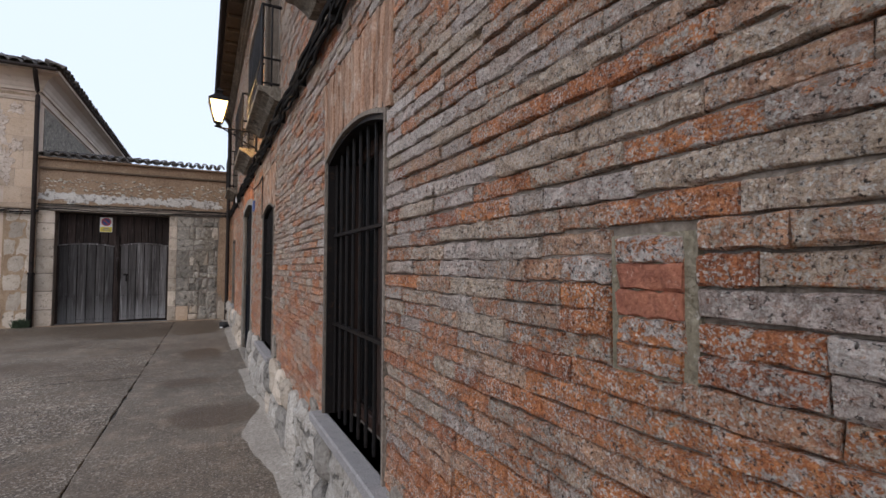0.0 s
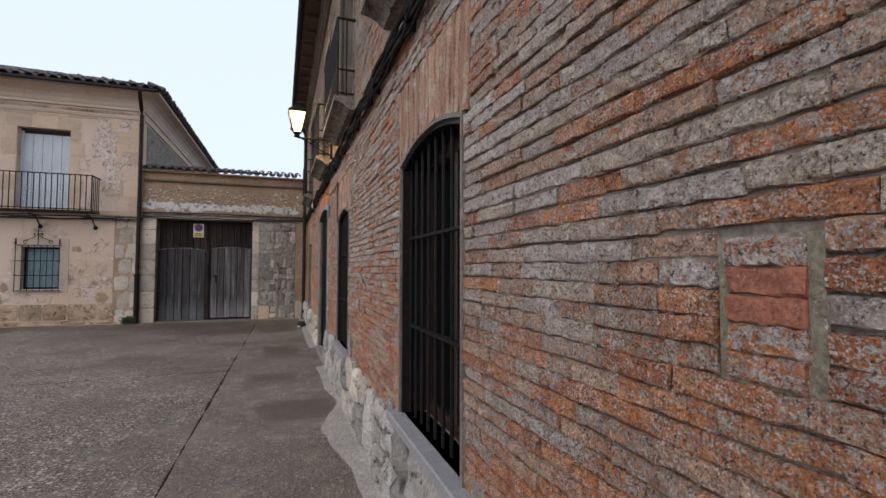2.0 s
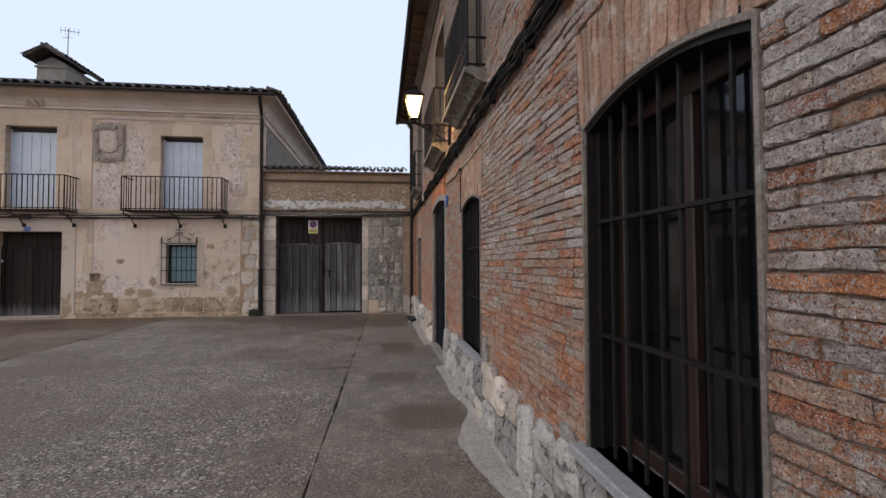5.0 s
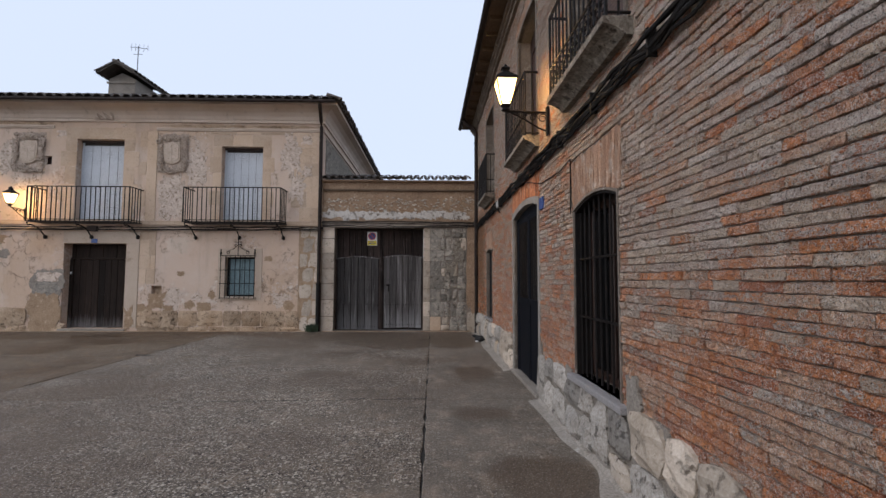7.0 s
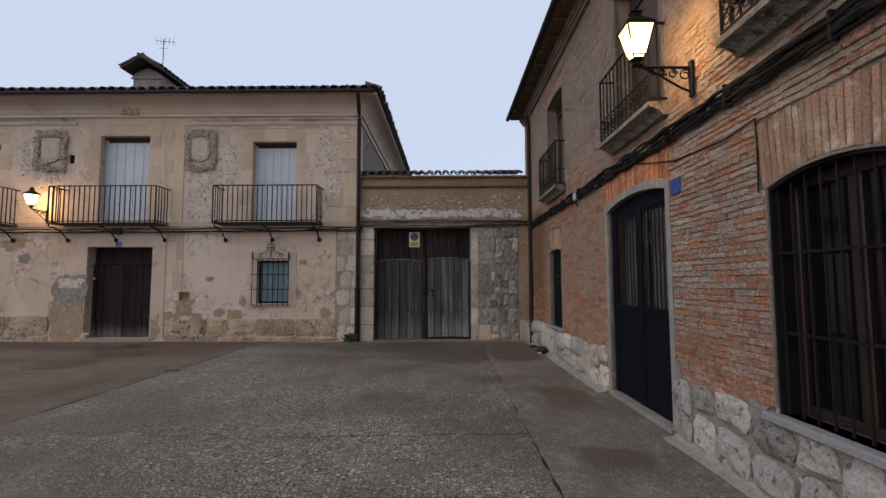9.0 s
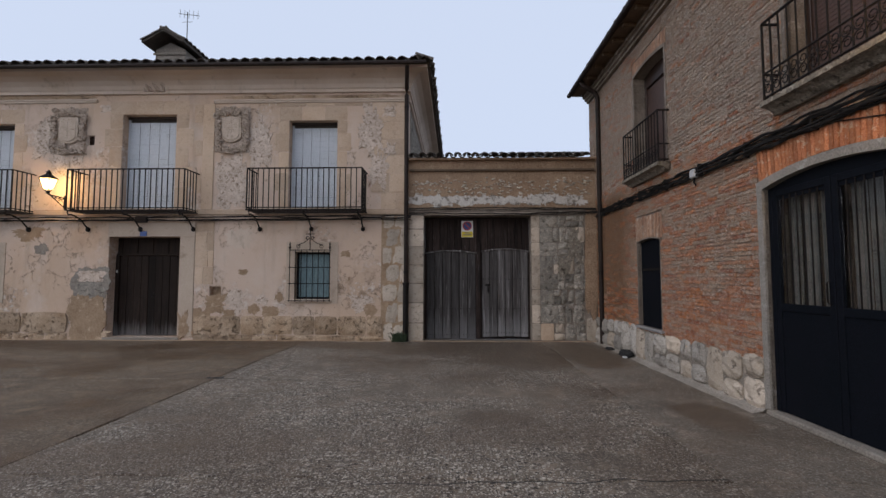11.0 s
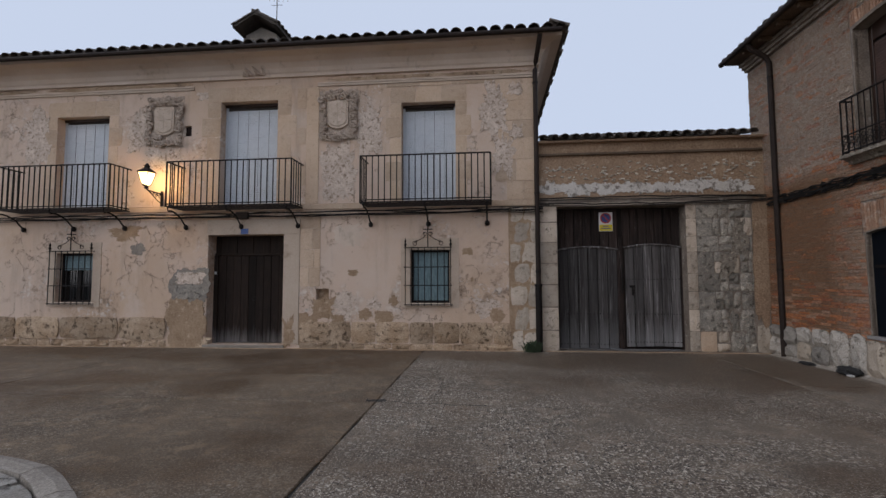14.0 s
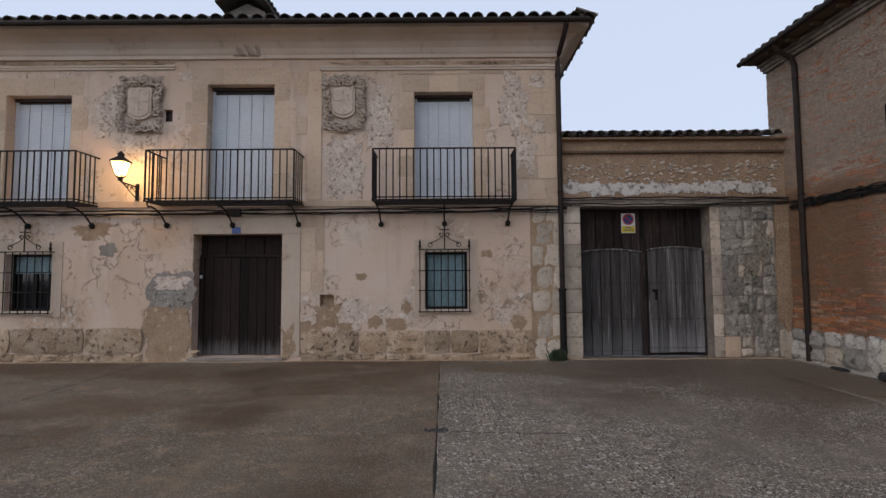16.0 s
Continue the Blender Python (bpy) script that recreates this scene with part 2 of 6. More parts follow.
def plaster_material(name):
    """Old cream lime plaster over ochre stone, flaked in places, stained and patched."""
    m, n, l, b = mat_base(name, 0.93)
    geo = n.new("ShaderNodeNewGeometry")
    p = geo.outputs["Position"]
    col = n_mix(n, l, n_ramp(n, l, n_noise(n, l, p, 0.45, 5, 0.6), 0.36, 0.62), (0.62, 0.48, 0.38), (0.54, 0.385, 0.268))
    col = n_mix(n, l, n_math(n, l, "MULTIPLY", n_ramp(n, l, n_noise(n, l, p, 0.9, 8, 0.66), 0.48, 0.64), 0.8), col, (0.62, 0.50, 0.41))
    col = n_mix(n, l, n_math(n, l, "MULTIPLY", n_ramp(n, l, n_noise(n, l, p, 0.8, 8, 0.7, (1, 1, 0.6)), 0.54, 0.70), 0.55), col, (0.36, 0.24, 0.15))
    zone = n_ramp(n, l, n_noise(n, l, p, 0.6, 4, 0.6), 0.50, 0.57)
    fl = n_noise(n, l, p, 6.0, 9, 0.78)
    flake = n_math(n, l, "MULTIPLY", n_ramp(n, l, fl, 0.54, 0.555), zone)
    col = n_mix(n, l, n_math(n, l, "MULTIPLY", flake, 0.85), col, (0.70, 0.62, 0.54))
    lost = n_math(n, l, "MULTIPLY", n_ramp(n, l, fl, 0.43, 0.415), zone)
    col = n_mix(n, l, n_math(n, l, "MULTIPLY", lost, 0.6), col, (0.30, 0.205, 0.135))
    streak = n_ramp(n, l, n_noise(n, l, p, 3.0, 6, 0.62, (1, 1, 0.12)), 0.54, 0.72)
    col = n_mix(n, l, n_math(n, l, "MULTIPLY", streak, 0.35), col, (0.24, 0.18, 0.13))
    cracks = n_math(n, l, "ABSOLUTE", n_math(n, l, "SUBTRACT", n_noise(n, l, p, 1.7, 7, 0.6), 0.5))
    crack = n_math(n, l, "MULTIPLY", n_ramp(n, l, cracks, 0.006, 0.002), n_ramp(n, l, n_noise(n, l, p, 1.1, 3), 0.50, 0.56))
    col = n_mix(n, l, n_math(n, l, "MULTIPLY", crack, 0.7), col, (0.16, 0.115, 0.08))
    pits = n_ramp(n, l, n_noise(n, l, p, 16, 5, 0.65), 0.69, 0.72)
    col = n_mix(n, l, n_math(n, l, "MULTIPLY", pits, 0.6), col, (0.16, 0.12, 0.09))
    grain = n_noise(n, l, p, 60, 6, 0.75)
    col = n_mix(n, l, 0.35, col, n_mix(n, l, n_ramp(n, l, grain, 0.3, 0.7), (0.2, 0.2, 0.2), (0.8, 0.8, 0.8)), "SOFT_LIGHT")
    l.new(col, b.inputs["Base Color"])
    h = n_math(n, l, "ADD", n_math(n, l, "MULTIPLY", flake, 0.7), n_math(n, l, "MULTIPLY", grain, 0.35))
    h = n_math(n, l, "SUBTRACT", h, n_math(n, l, "ADD", n_math(n, l, "MULTIPLY", lost, 1.2), n_math(n, l, "MULTIPLY", n_math(n, l, "ADD", pits, crack), 0.8)))
    n_bump(n, l, b, h, 0.8, 0.016)
    return m


def glow_material(name, colour, strength):
    m, n, l, b = mat_base(name, 0.4)
    b.inputs["Base Color"].default_value = (0.8, 0.7, 0.5, 1)
    b.inputs["Emission Color"].default_value, b.inputs["Emission Strength"].default_value = (*colour, 1), strength
    return m


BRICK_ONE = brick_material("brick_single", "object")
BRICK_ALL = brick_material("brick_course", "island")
MORTAR = weathered("old_mortar", (0.25, 0.205, 0.165), (0.15, 0.12, 0.095), (0.36, 0.325, 0.285), 2.5, 60, 0.95, 0.8, 0.01)
CEMENT = weathered("grey_cement_render", (0.28, 0.245, 0.205), (0.21, 0.18, 0.15), (0.34, 0.305, 0.26), 2.2, 55, 0.92, 0.5, 0.006)
BARE_BRICK = weathered("bare_red_brick", (0.36, 0.135, 0.075), (0.28, 0.10, 0.06), (0.50, 0.30, 0.22), 18.0, 120, 0.92, 0.8, 0.008, spot=(0.60, 0.68))
HEAD_TAN = weathered("tan_washed_brick", (0.38, 0.235, 0.155), (0.32, 0.175, 0.108), (0.47, 0.355, 0.275), 2.5, 70, 0.93, 0.7, 0.008, spot=(0.52, 0.62), random_by="island", vr=(0.66, 1.22))
HEAD_BARE = weathered("bare_orange_brick", (0.55, 0.215, 0.095), (0.44, 0.155, 0.07), (0.58, 0.38, 0.25), 5.0, 70, 0.93, 0.8, 0.01, spot=(0.56, 0.64), random_by="island", vr=(0.6, 1.3))
RIM = weathered("pale_cement_rim", (0.31, 0.28, 0.245), (0.24, 0.215, 0.185), (0.37, 0.34, 0.30), 3.0, 60, 0.92, 0.5, 0.006)
MOSSY = weathered("mossy_patch_mortar", (0.34, 0.29, 0.21), (0.24, 0.20, 0.13), (0.55, 0.50, 0.43), 22.0, 110, 0.95, 1.0, 0.012)
RUBBLE = weathered("grey_rubble_stone", (0.42, 0.385, 0.34), (0.32, 0.285, 0.245), (0.20, 0.17, 0.14), 4.0, 45, 0.92, 0.9, 0.014, random_by="object", vr=(0.6, 1.3), pits=0.7)
RUBBLE_MIX = weathered("small_rubble_stone", (0.58, 0.52, 0.44), (0.46, 0.40, 0.33), (0.64, 0.60, 0.54), 4.0, 45, 0.92, 0.9, 0.014, random_by="island")
ASHLAR = weathered("ochre_ashlar", (0.57, 0.435, 0.32), (0.51, 0.37, 0.255), (0.38, 0.275, 0.19), 1.4, 50, 0.92, 0.5, 0.006, spot=(0.60, 0.70), random_by="object", vr=(0.82, 1.12), pits=0.25, grit=0.4)
JAMB = weathered("pale_jamb_stone", (0.56, 0.475, 0.385), (0.45, 0.37, 0.285), (0.16, 0.125, 0.095), 3.2, 50, 0.92, 0.8, 0.012, spot=(0.60, 0.66), random_by="object", vr=(0.75, 1.2), pits=0.5, grit=0.5)
GREYSTONE = weathered("dark_grey_stone", (0.18, 0.165, 0.142), (0.29, 0.258, 0.215), (0.34, 0.30, 0.245), 4.5, 45, 0.92, 0.9, 0.014, spot=(0.54, 0.60), random_by="object", vr=(0.6, 1.45), pits=0.8)
PLINTH = weathered("stained_plinth_stone", (0.50, 0.375, 0.26), (0.34, 0.23, 0.14), (0.12, 0.08, 0.05), 2.2, 45, 0.93, 0.9, 0.016, spot=(0.56, 0.66), random_by="object", vr=(0.7, 1.2), pits=0.7)
STAINED = weathered("pitted_dark_render", (0.25, 0.215, 0.17), (0.18, 0.15, 0.118), (0.36, 0.32, 0.26), 5.0, 35, 0.95, 1.0, 0.02, spot=(0.53, 0.6), pits=0.8)
PLASTER = plaster_material("cream_plaster")
MUD = weathered("brown_mud_plaster", (0.33, 0.225, 0.145), (0.25, 0.165, 0.105), (0.42, 0.31, 0.215), 1.6, 35, 0.95, 0.7, 0.012)
LIME = weathered("white_lime_band", (0.60, 0.56, 0.51), (0.50, 0.46, 0.41), (0.20, 0.17, 0.14), 3.0, 40, 0.93, 0.8, 0.012, spot=(0.52, 0.60))
SURROUND = weathered("dressed_surround_stone", (0.53, 0.43, 0.34), (0.46, 0.36, 0.275), (0.33, 0.25, 0.18), 1.2, 60, 0.92, 0.35, 0.005, spot=(0.58, 0.72), grit=0.35)
RENDER_PALE = weathered("pale_rough_render", (0.66, 0.545, 0.45), (0.50, 0.40, 0.32), (0.30, 0.22, 0.16), 5.0, 30, 0.95, 1.0, 0.02, spot=(0.54, 0.60))
EARTH = weathered("bare_brown_core", (0.40, 0.28, 0.18), (0.29, 0.195, 0.12), (0.52, 0.39, 0.27), 2.4, 30, 0.95, 1.0, 0.02, grit=0.4)
SHIELD = weathered("pale_carved_shield", (0.58, 0.47, 0.375), (0.46, 0.365, 0.28), (0.26, 0.20, 0.15), 7.0, 60, 0.92, 0.6, 0.008, spot=(0.58, 0.66), grit=0.5)
CARVED = weathered("carved_limestone", (0.50, 0.405, 0.325), (0.36, 0.285, 0.225), (0.16, 0.125, 0.10), 6.0, 45, 0.92, 0.8, 0.012)
TILE = weathered("mossy_clay_tile", (0.10, 0.082, 0.07), (0.06, 0.052, 0.046), (0.16, 0.15, 0.13), 5.0, 40, 0.9, 0.7, 0.01, random_by="island")
TILE_ONE = weathered("mossy_eave_tile", (0.115, 0.09, 0.072), (0.075, 0.063, 0.052), (0.15, 0.14, 0.105), 5.0, 40, 0.9, 0.7, 0.01, random_by="object")
SOFFIT = weathered("stained_eave_boards", (0.12, 0.08, 0.05), (0.085, 0.055, 0.035), None, 3.0, 40, 0.85, 0.5, 0.006)
COVE = weathered("cream_cove_plaster", (0.64, 0.53, 0.435), (0.56, 0.445, 0.345), (0.34, 0.265, 0.20), 1.0, 70, 0.9, 0.25, 0.004, stretch=(1, 1, 0.5), spot=(0.60, 0.76), grit=0.25)
IRON = weathered("black_wrought_iron", (0.009, 0.008, 0.008), (0.014, 0.011, 0.010), (0.035, 0.02, 0.013), 9.0, 120, 0.55, 0.3, 0.002, spec=0.15)
DOORPAINT = weathered("blue_black_door_paint", (0.004, 0.006, 0.009), (0.006, 0.007, 0.011), None, 2.0, 80, 0.6, 0.15, 0.002, spec=0.08)
PIPE = weathered("dark_brown_pipe_paint", (0.02, 0.014, 0.012), (0.03, 0.02, 0.016), (0.05, 0.034, 0.026), 4.0, 70, 0.65, 0.25, 0.003, spec=0.2)
CABLE = weathered("black_cable_rubber", (0.013, 0.012, 0.012), (0.022, 0.019, 0.017), None, 8.0, 80, 0.8, 0.2, 0.002, spec=0.15)
WOOD_GREY = weathered("silvered_gate_planks", (0.125, 0.116, 0.112), (0.042, 0.037, 0.035), (0.36, 0.35, 0.345), 8.0, 70, 0.9, 1.0, 0.008, stretch=(1, 1, 0.03), spot=(0.56, 0.70), random_by="object", vr=(0.5, 1.5), spec=0.2, foot=(1.0, (0.21, 0.205, 0.205)))
WOOD_DARK = weathered("dark_gate_planks", (0.036, 0.025, 0.021), (0.015, 0.011, 0.010), (0.11, 0.092, 0.082), 13.0, 60, 0.88, 0.7, 0.005, stretch=(1, 1, 0.06), spot=(0.58, 0.72), random_by="object", vr=(0.5, 1.5), spec=0.2)
DOOR_OLD = weathered("old_brown_door_planks", (0.014, 0.009, 0.007), (0.022, 0.014, 0.010), (0.07, 0.06, 0.053), 5.0, 60, 0.8, 0.6, 0.005, stretch=(1, 1, 0.07), spot=(0.64, 0.76), random_by="object", vr=(0.5, 1.5), spec=0.2, foot=(0.62, (0.13, 0.12, 0.115)))
WOOD_FRAME = weathered("brown_window_wood", (0.034, 0.015, 0.009), (0.024, 0.011, 0.007), None, 6.0, 60, 0.5, 0.25, 0.003, stretch=(1, 1, 0.1))
BLIND = weathered("pale_grey_blind", (0.56, 0.59, 0.62), (0.51, 0.54, 0.57), None, 2.0, 80, 0.55, 0.1, 0.002)
BLIND_BROWN = weathered("brown_roller_blind", (0.085, 0.048, 0.038), (0.065, 0.038, 0.03), None, 3.0, 80, 0.6, 0.15, 0.002)
CURTAIN = weathered("blue_grey_shutter", (0.16, 0.235, 0.255), (0.125, 0.19, 0.21), None, 3.0, 60, 0.7, 0.2, 0.003, stretch=(1, 1, 0.1))
GRANITE = weathered("grey_granite_sill", (0.30, 0.28, 0.27), (0.25, 0.235, 0.23), (0.16, 0.15, 0.15), 18.0, 160, 0.75, 0.25, 0.002)
# nearly black: the dimness of the unlit rooms is put into this colour
ROOM = weathered("dimmed_room_plaster", (0.06, 0.05, 0.042), (0.045, 0.038, 0.032), None, 2.0, 40, 0.9, 0.2, 0.004)
ENAMEL_BLUE = weathered("blue_enamel", (0.02, 0.06, 0.22), (0.025, 0.075, 0.26), None, 10.0, 60, 0.4, 0.1, 0.001)
WHITE_PAINT = weathered("white_sign_paint", (0.70, 0.70, 0.69), (0.62, 0.62, 0.61), None, 10.0, 60, 0.45, 0.1, 0.001)
YELLOW_PAINT = weathered("yellow_sign_paint", (0.62, 0.50, 0.02), (0.56, 0.44, 0.02), None, 10.0, 60, 0.45, 0.1, 0.001)
RED_PAINT = weathered("red_sign_paint", (0.42, 0.03, 0.03), (0.36, 0.03, 0.03), None, 10.0, 60, 0.45, 0.1, 0.001)
SIGN_BLUE = weathered("blue_sign_paint", (0.03, 0.05, 0.20), (0.03, 0.045, 0.17), None, 10.0, 60, 0.45, 0.1, 0.001)
BOX_GREY = weathered("pale_grey_plastic", (0.50, 0.50, 0.50), (0.44, 0.44, 0.44), None, 5.0, 60, 0.5, 0.1, 0.001)
BAG = weathered("black_rag", (0.012, 0.012, 0.013), (0.02, 0.019, 0.018), None, 12.0, 60, 0.8, 0.5, 0.01)
LEAF = weathered("dark_green_weed", (0.02, 0.035, 0.014), (0.03, 0.05, 0.02), None, 9.0, 60, 0.7, 0.2, 0.003, random_by="island")
SLAB_WORN = concrete_material("pebbled_concrete", (0.172, 0.137, 0.104), 1.0, 0.8, ((-2.4, 13.9, 2.6, 1.1), (-1.6, 12.6, 1.3, 0.9), (-4.8, 14.3, 1.6, 0.6)))
SLAB_FINE = concrete_material("smooth_concrete", (0.195, 0.160, 0.125), 0.4, 0.55, ((0.1, 5.35, 0.42, 0.5), (-0.2, 7.0, 0.34, 0.26), (-0.1, 9.3, 0.35, 0.8), (-0.3, 13.4, 0.7, 1.6)))
SLAB_BROWN = concrete_material("brownish_concrete", (0.150, 0.109, 0.072), 0.26, 1.0)
SOIL = weathered("dark_joint_soil", (0.03, 0.026, 0.022), (0.045, 0.04, 0.034), None, 3.0, 40, 0.95, 0.6, 0.01)
FILLET = weathered("worn_cement_fillet", (0.36, 0.32, 0.275), (0.27, 0.235, 0.195), (0.43, 0.39, 0.34), 2.0, 50, 0.9, 0.5, 0.006)
LAMP_GLOW = glow_material("lit_lantern_glass", (1.0, 0.72, 0.34), 8.0)
LAMP_GLOW.node_tree.nodes["Principled BSDF"].inputs["Alpha"].default_value = 0.35
BULB = glow_material("lit_bulb", (1.0, 0.58, 0.20), 440.0)
GLASS, gn, gl, gb = mat_base("dark_window_glass", 0.06)
gb.inputs["Base Color"].default_value = (0.012, 0.013, 0.014, 1)
gb.inputs["Transmission Weight"].default_value = 0.5
gb.inputs["Specular IOR Level"].default_value = 0.3

CLEAR, gn, gl, gb = mat_base("clear_door_glass", 0.03)
gb.inputs["Base Color"].default_value = (0.75, 0.78, 0.78, 1)
gb.inputs["Transmission Weight"].default_value = 1.0
NET = weathered("grey_net_curtain", (0.24, 0.24, 0.24), (0.17, 0.17, 0.17), None, 4.0, 90, 0.9, 0.2, 0.002)


# ---- mesh helpers ----
def thing(name, label, category, m=None, group="", kind=""):
    ob = new(name)
    if m:
        ob.matrix_basis = m
    return tagged(ob, label, category, group, kind)


def part(name, bm, material, parent, label="", m=None, kind=""):
    me = bpy.data.meshes.new(name)
    if isinstance(bm, tuple):
        me.from_pydata(bm[0], [], bm[1])
    elif isinstance(bm, bpy.types.Mesh):
        me = bm
    else:
        bmesh.ops.recalc_face_normals(bm, faces=bm.faces)
        bm.to_mesh(me)
        bm.free()
    if not me.materials:
        me.materials.append(material)
    ob = new(name, me)
    ob.parent = parent
    if m:
        ob.matrix_basis = m
    return tagged(ob, label, kind=kind)


def quad_box(bm, x0, x1, y0, y1, z0, z1):
    v = [bm.verts.new(c) for c in ((x0, y0, z0), (x1, y0, z0), (x1, y1, z0), (x0, y1, z0), (x0, y0, z1), (x1, y0, z1), (x1, y1, z1), (x0, y1, z1))]
    for f in ((0, 3, 2, 1), (4, 5, 6, 7), (0, 1, 5, 4), (1, 2, 6, 5), (2, 3, 7, 6), (3, 0, 4, 7)):
        bm.faces.new([v[i] for i in f])


def boxes(*dims, bevel=0.0):
    bm = bmesh.new()
    for d in dims:
        quad_box(bm, *d)
    if bevel:
        bmesh.ops.bevel(bm, geom=bm.edges[:], offset=bevel, segments=1, affect="EDGES")
    return bm


def tube(bm, pts, r, seg=6):
    """A round bar along a line of points."""
    pts = [Vector(p) for p in pts]
    rings = []
    for i, p in enumerate(pts):
        d = (pts[min(i + 1, len(pts) - 1)] - pts[max(i - 1, 0)]).normalized()
        s = d.orthogonal().normalized() if abs(d.z) > 0.9 else d.cross(Vector((0, 0, 1))).normalized()
        u = s.cross(d)
        rings.append([bm.verts.new(p + r * (s * math.cos(2 * math.pi * k / seg) + u * math.sin(2 * math.pi * k / seg))) for k in range(seg)])
    for a, b in zip(rings, rings[1:]):
        for k in range(seg):
            bm.faces.new((a[k], a[(k + 1) % seg], b[(k + 1) % seg], b[k]))
    bm.faces.new(rings[0][::-1])
    bm.faces.new(rings[-1])
    return bm


def tubes(*lines, r=0.01, seg=6):
    bm = bmesh.new()
    for pts in lines:
        tube(bm, pts, r, seg)
    return bm


def lathe(profile, seg=16, m=None):
    """A turned body from (radius, height) pairs."""
    bm = bmesh.new()
    rings = [[bm.verts.new((r * math.cos(2 * math.pi * k / seg), r * math.sin(2 * math.pi * k / seg), z)) for k in range(seg)] for r, z in profile]
    for a, b in zip(rings, rings[1:]):
        for k in range(seg):
            bm.faces.new((a[k], a[(k + 1) % seg], b[(k + 1) % seg], b[k]))
    bm.faces.new(rings[0][::-1])
    bm.faces.new(rings[-1])
    if m:
        bm.transform(m)
    return bm


def extruded(poly, depth, m=None):
    """A flat outline in x and z, thickened from y = 0 to y = depth."""
    bm = bmesh.new()
    a = [bm.verts.new((x, 0, z)) for x, z in poly]
    b = [bm.verts.new((x, depth, z)) for x, z in poly]
    bm.faces.new(a)
    bm.faces.new(b[::-1])
    for i in range(len(a)):
        j = (i + 1) % len(a)
        bm.faces.new((a[i], b[i], b[j], a[j]))
    if m:
        bm.transform(m)
    return bm


def holed_wall(x0, x1, z0, z1, depth, holes, m=None):
    """An upright wall from y = 0 to y = depth with openings (x0, x1, z0, z1) right through it."""
    xs = sorted({x0, x1, *[h[0] for h in holes], *[h[1] for h in holes]})
    zs = sorted({z0, z1, *[h[2] for h in holes], *[h[3] for h in holes]})
    solid = [[not any(h[0] <= (a + b) / 2 <= h[1] and h[2] <= (c + d) / 2 <= h[3] for h in holes) for c, d in zip(zs, zs[1:])] for a, b in zip(xs, xs[1:])]
    bm = bmesh.new()
    vs = {}

    def v(i, j, y):
        if (i, j, y) not in vs:
            vs[i, j, y] = bm.verts.new((xs[i], y, zs[j]))
        return vs[i, j, y]

    ni, nj = len(xs) - 1, len(zs) - 1
    for i in range(ni):
        for j in range(nj):
            if not solid[i][j]:
                continue
            bm.faces.new((v(i, j, 0), v(i + 1, j, 0), v(i + 1, j + 1, 0), v(i, j + 1, 0)))
            bm.faces.new((v(i, j, depth), v(i, j + 1, depth), v(i + 1, j + 1, depth), v(i + 1, j, depth)))
            for di, dj, a, b in ((-1, 0, (i, j), (i, j + 1)), (1, 0, (i + 1, j), (i + 1, j + 1)), (0, -1, (i, j), (i + 1, j)), (0, 1, (i, j + 1), (i + 1, j + 1))):
                k, q = i + di, j + dj
                if not (0 <= k < ni and 0 <= q < nj and solid[k][q]):
                    bm.faces.new((v(*a, 0), v(*b, 0), v(*b, depth), v(*a, depth)))
    if m:
        bm.transform(m)
    return bm


def stone_block(w, h, d, rng, n=4, rough=0.012, roundness=0.25):
    """A worked stone: centred in x and z, its back at y = d, its uneven face near y = 0."""
    verts, faces = [], []
    sd = rng.random() * 50
    for j in range(n + 1):
        for i in range(n + 1):
            u, v = i / n * 2 - 1, j / n * 2 - 1
            edge = max(abs(u), abs(v))
            wob = noise.noise(Vector((u * 1.7 + sd, v * 1.7, sd)))
            k = 1 - roundness * 0.28 * (abs(u) * abs(v)) ** 2
            verts.append((u * w / 2 * k + rough * wob * edge, (roundness * 0.07 if edge > 0.99 else 0.0) + rough * 1.6 * noise.noise(Vector((u * 1.3, v * 1.3, sd + 9))), v * h / 2 * k + rough * edge * noise.noise(Vector((u * 1.7, v * 1.7, sd + 4)))))
    q = lambda i, j: j * (n + 1) + i
    for j in range(n):
        for i in range(n):
            faces.append((q(i, j), q(i + 1, j), q(i + 1, j + 1), q(i, j + 1)))
    ring = [q(i, 0) for i in range(n)] + [q(n, j) for j in range(n)] + [q(n - i, n) for i in range(n)] + [q(0, n - j) for j in range(n)]
    base = len(verts)
    for r in ring:
        verts.append((verts[r][0] * 0.98, d, verts[r][2] * 0.98))
    for a in range(len(ring)):
        b = (a + 1) % len(ring)
        faces.append((ring[b], ring[a], base + a, base + b))
    return verts, faces


def blob(rx, rz, thick, seed, n=110, rag=0.35):
    """A ragged flat patch in x and z, its face at y = -thick."""
    poly = []
    n = max(n, 110)
    for k in range(n):
        a = 2 * math.pi * k / n
        c, s = math.cos(a), math.sin(a)
        f = 1 + rag * sum(w * noise.noise(Vector((c * q + seed, s * q, seed + q))) for q, w in ((1.6, 1.0), (5, 0.6), (13, 0.35), (27, 0.22)))
        sq = max(abs(c), abs(s)) ** -0.55
        poly.append((rx * c * f * sq, rz * s * f * sq))
    return extruded(poly, -thick)


